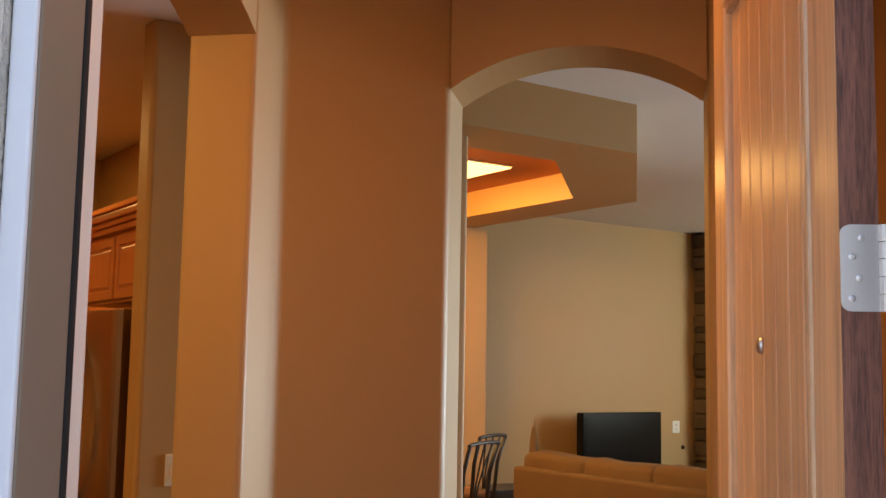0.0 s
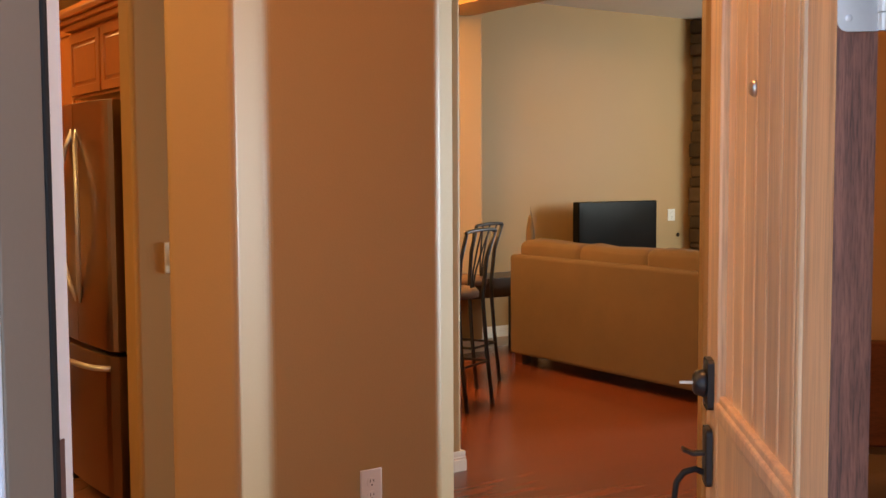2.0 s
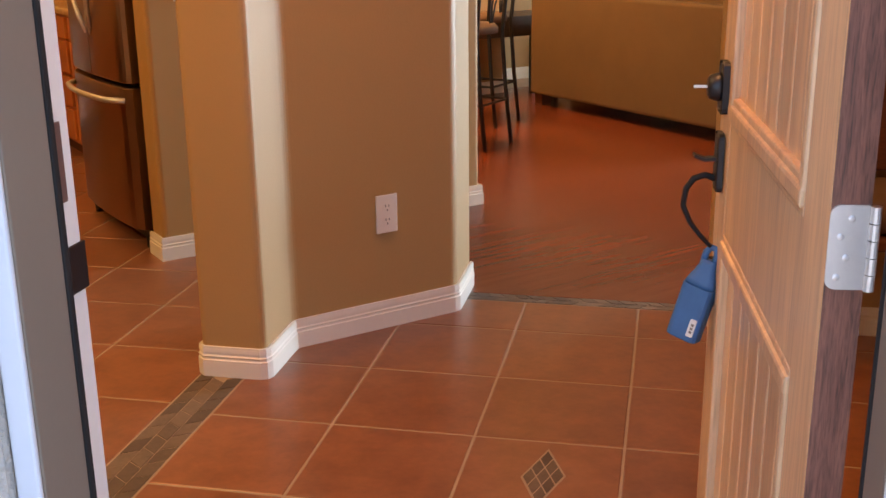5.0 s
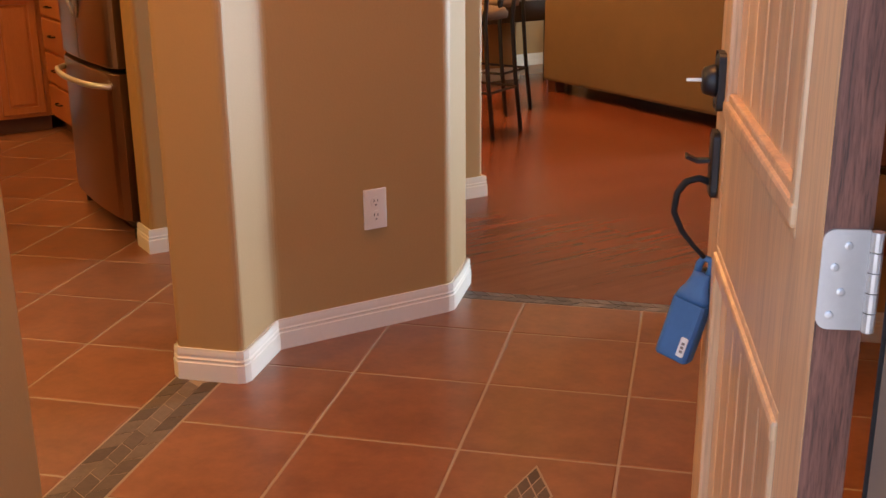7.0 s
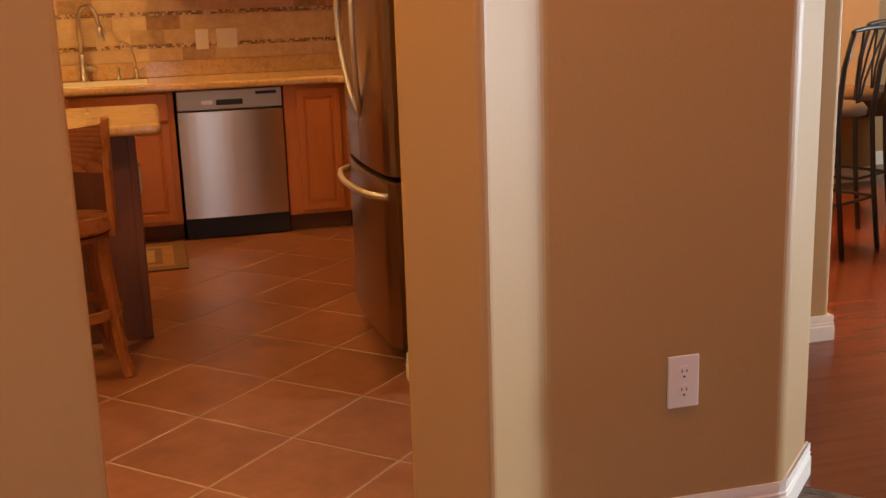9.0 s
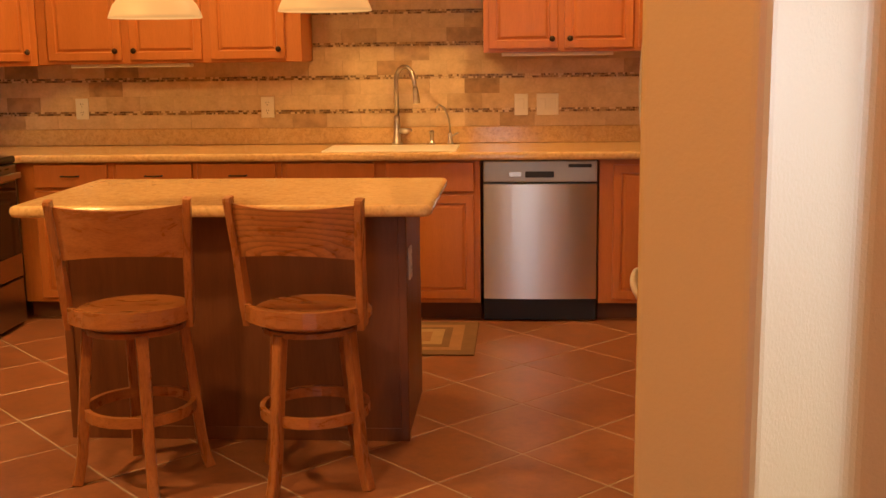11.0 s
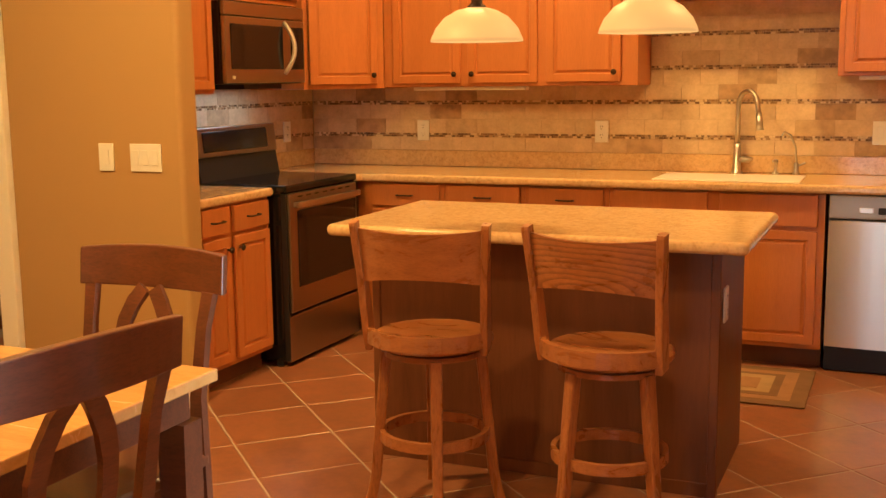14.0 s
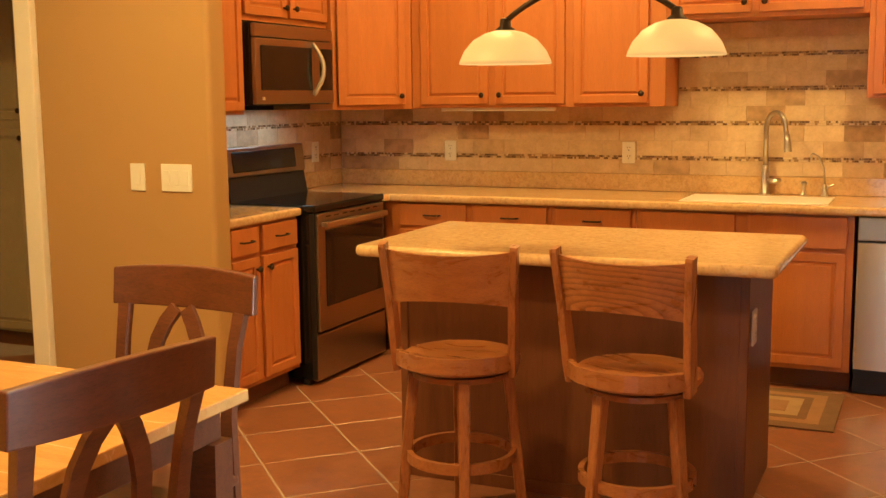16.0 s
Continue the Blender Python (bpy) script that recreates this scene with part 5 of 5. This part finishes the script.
for x in (-0.63, 0.6):
    part("side_panel", cube(x, x + 0.03, -0.24, 0.24, 0.0, 0.5, 0.003), DARKOAK, ts)
tv = thing("television", "black flat-screen television on the low stand", "television", pose(6.38, 0.30, 0.53))
part("casing", cube(-0.5, 0.5, -0.03, 0.06, 0.09, 0.685, 0.012, 3), SCREEN, tv)
part("screen", cube(-0.46, 0.46, -0.034, -0.029, 0.14, 0.645), SCREEN, tv, "glossy dark screen")
part("neck", cube(-0.1, 0.1, 0.0, 0.04, 0.01, 0.1, 0.005), BLACK, tv)
part("foot", cube(-0.28, 0.28, -0.12, 0.12, 0.0, 0.015, 0.005), BLACK, tv)
wall_plate("wall_outlet", "white outlet plate high on the living room wall", pose(7.414, 0.599, 1.05), 0.1, 0.12, outlet=True)
cb = thing("cable_outlet", "small brass cable outlet on the living room wall", "outlet", pose(7.513, 0.599, 0.845))
bm = bmesh.new()
lathe(bm, [(0.022, 0), (0.022, 0.006), (0.01, 0.02), (0, 0.021)], 14)
bmesh.ops.transform(bm, matrix=pose(0, 0, 0, 90, 0, 0), verts=bm.verts)
part("cap", bm, BRONZE, cb)
# stacked stone chimney breast
chim = thing("stone_chimney", "brown stacked ledger stone chimney breast", "chimney", pose(7.68, 0.34, 0))
part("core", cube(0.03, 1.6, 0.03, 0.255, 0, 3.02), STONE, chim)
rng = random.Random(4)
z = 0.0
stones = []
while z < 2.98:
    h = rng.choice((0.06, 0.08, 0.1, 0.12, 0.15))
    h = min(h, 3.02 - z)
    x = -0.01
    while x < 1.55:
        L = rng.uniform(0.18, 0.42)
        part("stone", cube(x + rng.uniform(-0.01, 0.012), min(x + L - 0.008, 1.6), -0.035 + rng.uniform(-0.015, 0.02), 0.05, z + 0.004, z + h - 0.004, 0.01, 1), STONE, chim)
        x += L
    y = 0.055
    while y < 0.24:
        L = rng.uniform(0.18, 0.4)
        o = rng.uniform(-0.03, 0.015)
        part("stone", cube(-0.005 + o, 0.05, y, min(y + L - 0.008, 0.256), z + 0.004, z + h - 0.004, 0.01, 1), STONE, chim)
        y += L
    z += h


def iron_stool(m, label):
    """Front to -y, wrought iron back at y = 0.2."""
    st = thing("iron_bar_stool", label, "stool", m, group="black iron bar stools")
    bm = bmesh.new()
    lathe(bm, [(0.17, 0.70), (0.205, 0.705), (0.21, 0.735), (0.19, 0.76), (0.0, 0.77)], 22)
    part("seat", bm, LINER, st, "brown padded seat", smooth=True)
    for sx in (-1, 1):
        bm = bmesh.new()
        tube(bm, [(0.17 * sx, 0.24, 0), (0.165 * sx, 0.2, 0.35), (0.16 * sx, 0.175, 0.7), (0.17 * sx, 0.2, 0.95), (0.185 * sx, 0.25, 1.12)], 0.014, 8)
        part("back_leg", bm, BLACK, st, smooth=True)
        bm = bmesh.new()
        tube(bm, [(0.16 * sx, -0.15, 0.7), (0.175 * sx, -0.18, 0.35), (0.19 * sx, -0.21, 0)], 0.014, 8)
        part("front_leg", bm, BLACK, st, smooth=True)
    bm = bmesh.new()
    tube(bm, [(-0.195, 0.25, 1.118), (-0.185, 0.252, 1.13), (-0.1, 0.258, 1.137), (0, 0.26, 1.139), (0.1, 0.258, 1.137), (0.185, 0.252, 1.13), (0.195, 0.25, 1.118)], 0.012, 8)
    part("top_rail", bm, BLACK, st, smooth=True)
    for sx in (-0.7, 0, 0.7):
        bm = bmesh.new()
        tube(bm, [(0.02 * sx, 0.185, 0.77), (0.05 * sx, 0.195, 0.88), (0.1 * sx, 0.225, 1.02), (0.15 * sx, 0.256, 1.135)], 0.006, 6)
        part("back_rod", bm, BLACK, st)
    bm = bmesh.new()
    for a, b in (((-0.17, 0.21, 0.28), (0.17, 0.21, 0.28)), ((-0.18, -0.185, 0.28), (0.18, -0.185, 0.28)), ((-0.17, 0.21, 0.28), (-0.18, -0.185, 0.28)), ((0.17, 0.21, 0.28), (0.18, -0.185, 0.28))):
        tube(bm, [a, b], 0.008, 6)
    part("foot_rail", bm, BLACK, st)
    return st


iron_stool(pose(3.17, -1.52, 0, 0, 0, 205), "black wrought-iron bar stool with a padded seat")
iron_stool(pose(3.68, -0.93, 0, 0, 0, 205), "black wrought-iron bar stool beside the tan wall")
# dark side table next to the sofa
sd = thing("side_table", "low dark wooden side table at the sofa end", "table", pose(4.2, -0.16, 0))
part("tabletop", cube(-0.3, 0.75, -0.2, 0.2, 0.5, 0.655, 0.006), EBONY, sd)
for x in (-0.26, 0.66):
    for y in (-0.16, 0.12):
        part("leg", cube(x, x + 0.05, y, y + 0.05, 0, 0.5, 0.004), EBONY, sd)

tl = thing("tray_light", "warm glowing ceiling light in the tray recess", "ceiling light", pose(3.3, -1.25, 2.949))
part("frame", cube(-0.32, 0.32, -0.32, 0.32, -0.012, 0.0, 0.004), TRIM, tl)
part("diffuser", cube(-0.31, 0.31, -0.31, 0.31, -0.02, -0.011, 0.002), TRAYGLOW, tl)

# ---- floor tiles, planks, mosaics, backsplash (many pieces) ----
def slab_mesh(name, w, d, h, mat, bevel=0.004):
    """A thin piece with a chamfered top edge, its top at z = 0."""
    me = bpy.data.meshes.new(name)
    b = min(bevel, w / 4, d / 4)
    v = []
    for z, i in ((-h, 0), (-b * 0.6, 0), (0, b)):
        v += [(i, i, z), (w - i, i, z), (w - i, d - i, z), (i, d - i, z)]
    f = [(8, 9, 10, 11)]
    for k in (0, 4):
        for j in range(4):
            f.append((k + j, k + (j + 1) % 4, k + 4 + (j + 1) % 4, k + 4 + j))
    me.from_pydata(v, [], f)
    me.materials.append(mat)
    return me


TS, GR = 0.42, 0.0055
cache = {}


def slab_piece(name, parent, m, x0, x1, y0, y1, mat, h=0.008, z=0.0, bevel=0.004):
    key = (name, round(x1 - x0, 3), round(y1 - y0, 3), mat.name, h)
    if key not in cache:
        cache[key] = slab_mesh(name, x1 - x0, y1 - y0, h, mat, bevel)
    return piece(name, cache[key], parent, m @ pose(x0, y0, z))


fw = FOYER
# entry grid, with one mosaic diamond let into a tile
W0, U0 = 3.676, -2.913
for i in range(-2, 6):
    for j in range(-5, 4):
        x0, x1 = W0 + i * TS, W0 + (i + 1) * TS
        y0, y1 = U0 + j * TS, U0 + (j + 1) * TS
        x0, x1, y0, y1 = max(x0, 3.3), min(x1, 5.6), max(y0, -4.40), min(y1, -1.78)
        if x1 - x0 > 0.03 and y1 - y0 > 0.03:
            slab_piece("tile", floor, fw, x0 + GR / 2, x1 - GR / 2, y0 + GR / 2, y1 - GR / 2, TILE)
# kitchen grid
W1, U1, TK = 2.7455, -2.455, 0.4045
for i in range(-14, 2):
    for j in range(-9, 12):
        y0, y1 = U1 + j * TK, U1 + (j + 1) * TK
        x0, x1 = W1 + i * TK, min(W1 + (i + 1) * TK, 3.46 if y0 > -2.1 else 3.15)
        c = FOYER @ Vector(((x0 + x1) / 2, (y0 + y1) / 2, 0))
        if x1 - x0 > 0.03 and -4.6 < c.x < 1.45 and -5.2 < c.y < 0.5 and (c.x > -3.2 or c.y < -0.2) and y0 > -4.45:
            slab_piece("tile", floor, fw, x0 + GR / 2, x1 - GR / 2, y0 + GR / 2, y1 - GR / 2, TILE)
# mosaic borders under both arches
rng = random.Random(7)


def border(x0, x1, y0, y1, along_y, lines, step, lean):
    """Rows of slanted slate pieces, leaning by turns to one side and the other."""
    a, b = (y0, y1) if along_y else (x0, x1)
    c0, c1 = (x0, x1) if along_y else (y0, y1)
    pitch = (c1 - c0) / lines
    wide = pitch - 0.003
    for r in range(lines):
        key = ("slant", r, along_y)
        if key not in cache:
            s = lean if r % 2 == 0 else -lean
            t = step - 0.004
            if along_y:
                q = [(0, 0), (wide, s), (wide, s + t), (0, t)]
            else:
                q = [(0, 0), (t, 0), (t + s, wide), (s, wide)]
            bm = prism(bmesh.new(), q, -0.008, 0.0)
            me = bpy.data.meshes.new("mosaic_tile")
            bm.to_mesh(me)
            bm.free()
            me.materials.append(MOSAIC)
            cache[key] = me
        p = a + (0.0 if r % 2 == 0 else lean) - rng.uniform(0.0, step)
        while p + step < b + 0.001:
            off = c0 + r * pitch + 0.0015
            m = pose(off, p, rng.uniform(-0.001, 0.0005)) if along_y else pose(p, off, rng.uniform(-0.001, 0.0005))
            piece("mosaic_tile", cache[key], floor, fw @ m)
            p += step


border(3.152, 3.298, -3.66, -2.58, True, 3, 0.082, 0.03)
border(AL - 0.02, AR, -1.778, -1.70, False, 2, 0.05, 0.03)
# slanted mosaic inset in one entry tile
ia, ib = Vector((-0.052, -0.158)) / 3, Vector((0.056, -0.135)) / 3
q = [ia * a + ib * b for a, b in ((-0.12, -0.12), (3.12, -0.12), (3.12, 3.12), (-0.12, 3.12))]
part("mosaic_grout", prism(bmesh.new(), [(p.x, p.y) for p in q], -0.004, 0.0006), GROUT, floor, m=FOYER @ pose(4.312, -2.967, 0))
for i in range(3):
    for j in range(3):
        o = ia * (i + 0.06) + ib * (j + 0.06)
        q = [o, o + ia * 0.88, o + ia * 0.88 + ib * 0.88, o + ib * 0.88]
        part("mosaic_tile", prism(bmesh.new(), [(p.x, p.y) for p in q], -0.004, 0.0015), MOSAIC, floor, m=FOYER @ pose(4.312, -2.967, 0))
# laminate planks along x beyond the living room arch
PWID, PLEN = 0.125, 1.2
count = 0
rest_v, rest_f = [], []
row = 0
y = -5.2
rng = random.Random(11)
while y < 0.05:
    x = 1.4 - rng.uniform(0, 1.1)
    while x < 9.7:
        x1 = x + PLEN
        # keep inside the living room, beyond the entry's border
        cut = -1.70 * math.sqrt(2)  # the border runs along x + y = cut
        slant = y < -2.85 and x < cut - y
        ax = max(x, 1.62 if y >= -2.85 else 4.9 + y)
        bx = min(x1, 9.75)
        if slant:
            if bx - (cut - y) > 0.0:
                lo, hi = max(cut - y, 4.9 + y), max(cut - y - PWID, 4.9 + y)
                if bx - lo < 0.03:
                    x = x1
                    continue
                part("plank", prism(bmesh.new(), [(lo, y + 0.0003), (bx - 0.0003, y + 0.0003), (bx - 0.0003, y + PWID - 0.0003), (hi, y + PWID - 0.0003)], -0.008, 0.0), PLANK, floor)
        elif bx - ax > 0.05:
            near = ax < 6.2 and y > -5.0 and ax - y < 7.4 and count < 290
            if near:
                slab_piece("plank", floor, ID, ax + 0.0003, bx - 0.0003, y + 0.0003, y + PWID - 0.0003, PLANK, 0.008, 0.0, 0.0004)
                count += 1
            else:
                k = len(rest_v)
                rest_v += [(ax + 0.0003, y + 0.0003, 0), (bx - 0.0003, y + 0.0003, 0), (bx - 0.0003, y + PWID - 0.0003, 0), (ax + 0.0003, y + PWID - 0.0003, 0)]
                rest_v += [(a, b, -0.006) for a, b, _ in rest_v[k:k + 4]]
                rest_f += [(k, k + 1, k + 2, k + 3)] + [(k + j, k + 4 + j, k + 4 + (j + 1) % 4, k + (j + 1) % 4) for j in range(4)]
        x = x1
    y += PWID
me = bpy.data.meshes.new("far_planks")
me.from_pydata(rest_v, [], rest_f)
me.materials.append(PLANK)
ob = new("far_planks", me)
ob.parent = floor
tagged(ob, kind="stuff")
# triangular infill at the arch
bm = prism(bmesh.new(), [(AL - 0.4, -1.70), (AR + 0.2, -1.70), (AR + 0.2, -1.45), (AL - 0.4, -1.45)], -0.006, -0.002)
part("plank_underlay", bm, PLANK, floor, m=FOYER)

# backsplash
bs = thing("backsplash", "travertine brick backsplash with dark glass mosaic bands", "backsplash", kind="structure")
part("bed", cube(-3.13, 1.5, 0.585, 0.599, 1.01, 1.86), TRAVJ, bs)
part("bed", cube(-3.139, -3.128, -1.46, 0.584, 0.915, 1.42), TRAVJ, bs)
BAND = 0.024
rng = random.Random(3)
rows = []
z = 1.012
for zb in (1.09, 1.283, 1.468, 1.648, 1.83):
    n = 1 if z < 1.05 else 2
    hh = (zb - z) / n
    for k in range(n):
        rows.append((z + k * hh, z + (k + 1) * hh))
    z = zb + BAND
bands = (1.09, 1.283, 1.468, 1.648)


def in_view(x, z0):
    if z0 < 1.36:
        return True
    return -1.0 < x < 0.02


me_c = {}


def brick(parent, m, L, h):
    key = (round(L, 3), round(h, 3))
    if key not in me_c:
        me_c[key] = slab_mesh("brick", L, h, 0.008, TRAV, 0.0004)
    piece("brick", me_c[key], parent, m)


UPR = pose(0, 0, 0, 90, 0, 0)
for ri, (z0, z1) in enumerate(rows):
    x = -3.118 - (0.1 if ri % 2 else 0.0)
    while x < 1.48:
        a, b = max(x, -3.118), min(x + 0.2, 1.48)
        if z0 > 1.36:
            a, b = max(a, -0.985), min(b, 0.0)
        if b - a > 0.02:
            brick(bs, pose(a + 0.0005, 0.5795 + rng.uniform(-0.0008, 0.0008), z0 + 0.0005) @ UPR, b - a - 0.001, z1 - z0 - 0.001)
        x += 0.2
    if z0 < 1.36:
        y = -1.46 + (0.1 if ri % 2 else 0.0) - 0.1
        while y < 0.57:
            a, b = max(y, -1.46), min(y + 0.2, 0.572)
            if b - a > 0.02:
                brick(bs, pose(-3.1225, a + 0.0005, z0 + 0.0005, 0, 0, 90) @ UPR, b - a - 0.001, z1 - z0 - 0.001)
            y += 0.2
for bi, zb in enumerate(bands):
    v, f = [], []
    runs = [(-3.118, 1.48)] if zb < 1.36 else [(-0.985, 0.0)]
    for a0, b0 in runs:
        for r in range(2):
            x = a0
            while x < b0:
                L = rng.choice((0.01, 0.012, 0.016, 0.024))
                x1 = min(x + L, b0)
                k = len(v)
                y = 0.578 + rng.uniform(-0.0015, 0.0015)
                q0, q1 = zb + r * BAND / 2 + 0.001, zb + (r + 1) * BAND / 2 - 0.001
                for yy in (0.587, y):
                    v += [(x + 0.001, yy, q0), (x1 - 0.001, yy, q0), (x1 - 0.001, yy, q1), (x + 0.001, yy, q1)]
                f += [(k + 4, k + 5, k + 6, k + 7)] + [(k + j, k + (j + 1) % 4, k + 4 + (j + 1) % 4, k + 4 + j) for j in range(4)]
                x = x1
    if zb < 1.36:
        for r in range(2):
            y = -1.46
            while y < 0.57:
                L = rng.choice((0.01, 0.012, 0.016, 0.024))
                y1 = min(y + L, 0.572)
                k = len(v)
                xx = -3.121 + rng.uniform(-0.0015, 0.0015)
                q0, q1 = zb + r * BAND / 2 + 0.001, zb + (r + 1) * BAND / 2 - 0.001
                for x_ in (-3.13, xx):
                    v += [(x_, y + 0.001, q0), (x_, y1 - 0.001, q0), (x_, y1 - 0.001, q1), (x_, y + 0.001, q1)]
                f += [(k + 7, k + 6, k + 5, k + 4)] + [(k + 4 + j, k + 4 + (j + 1) % 4, k + (j + 1) % 4, k + j) for j in range(4)]
                y = y1
    me = bpy.data.meshes.new("mosaic_band")
    me.from_pydata(v, [], f)
    me.materials.append(MOSGLASS)
    ob = new("mosaic_band", me)
    ob.parent = bs
    tagged(ob, kind="stuff")
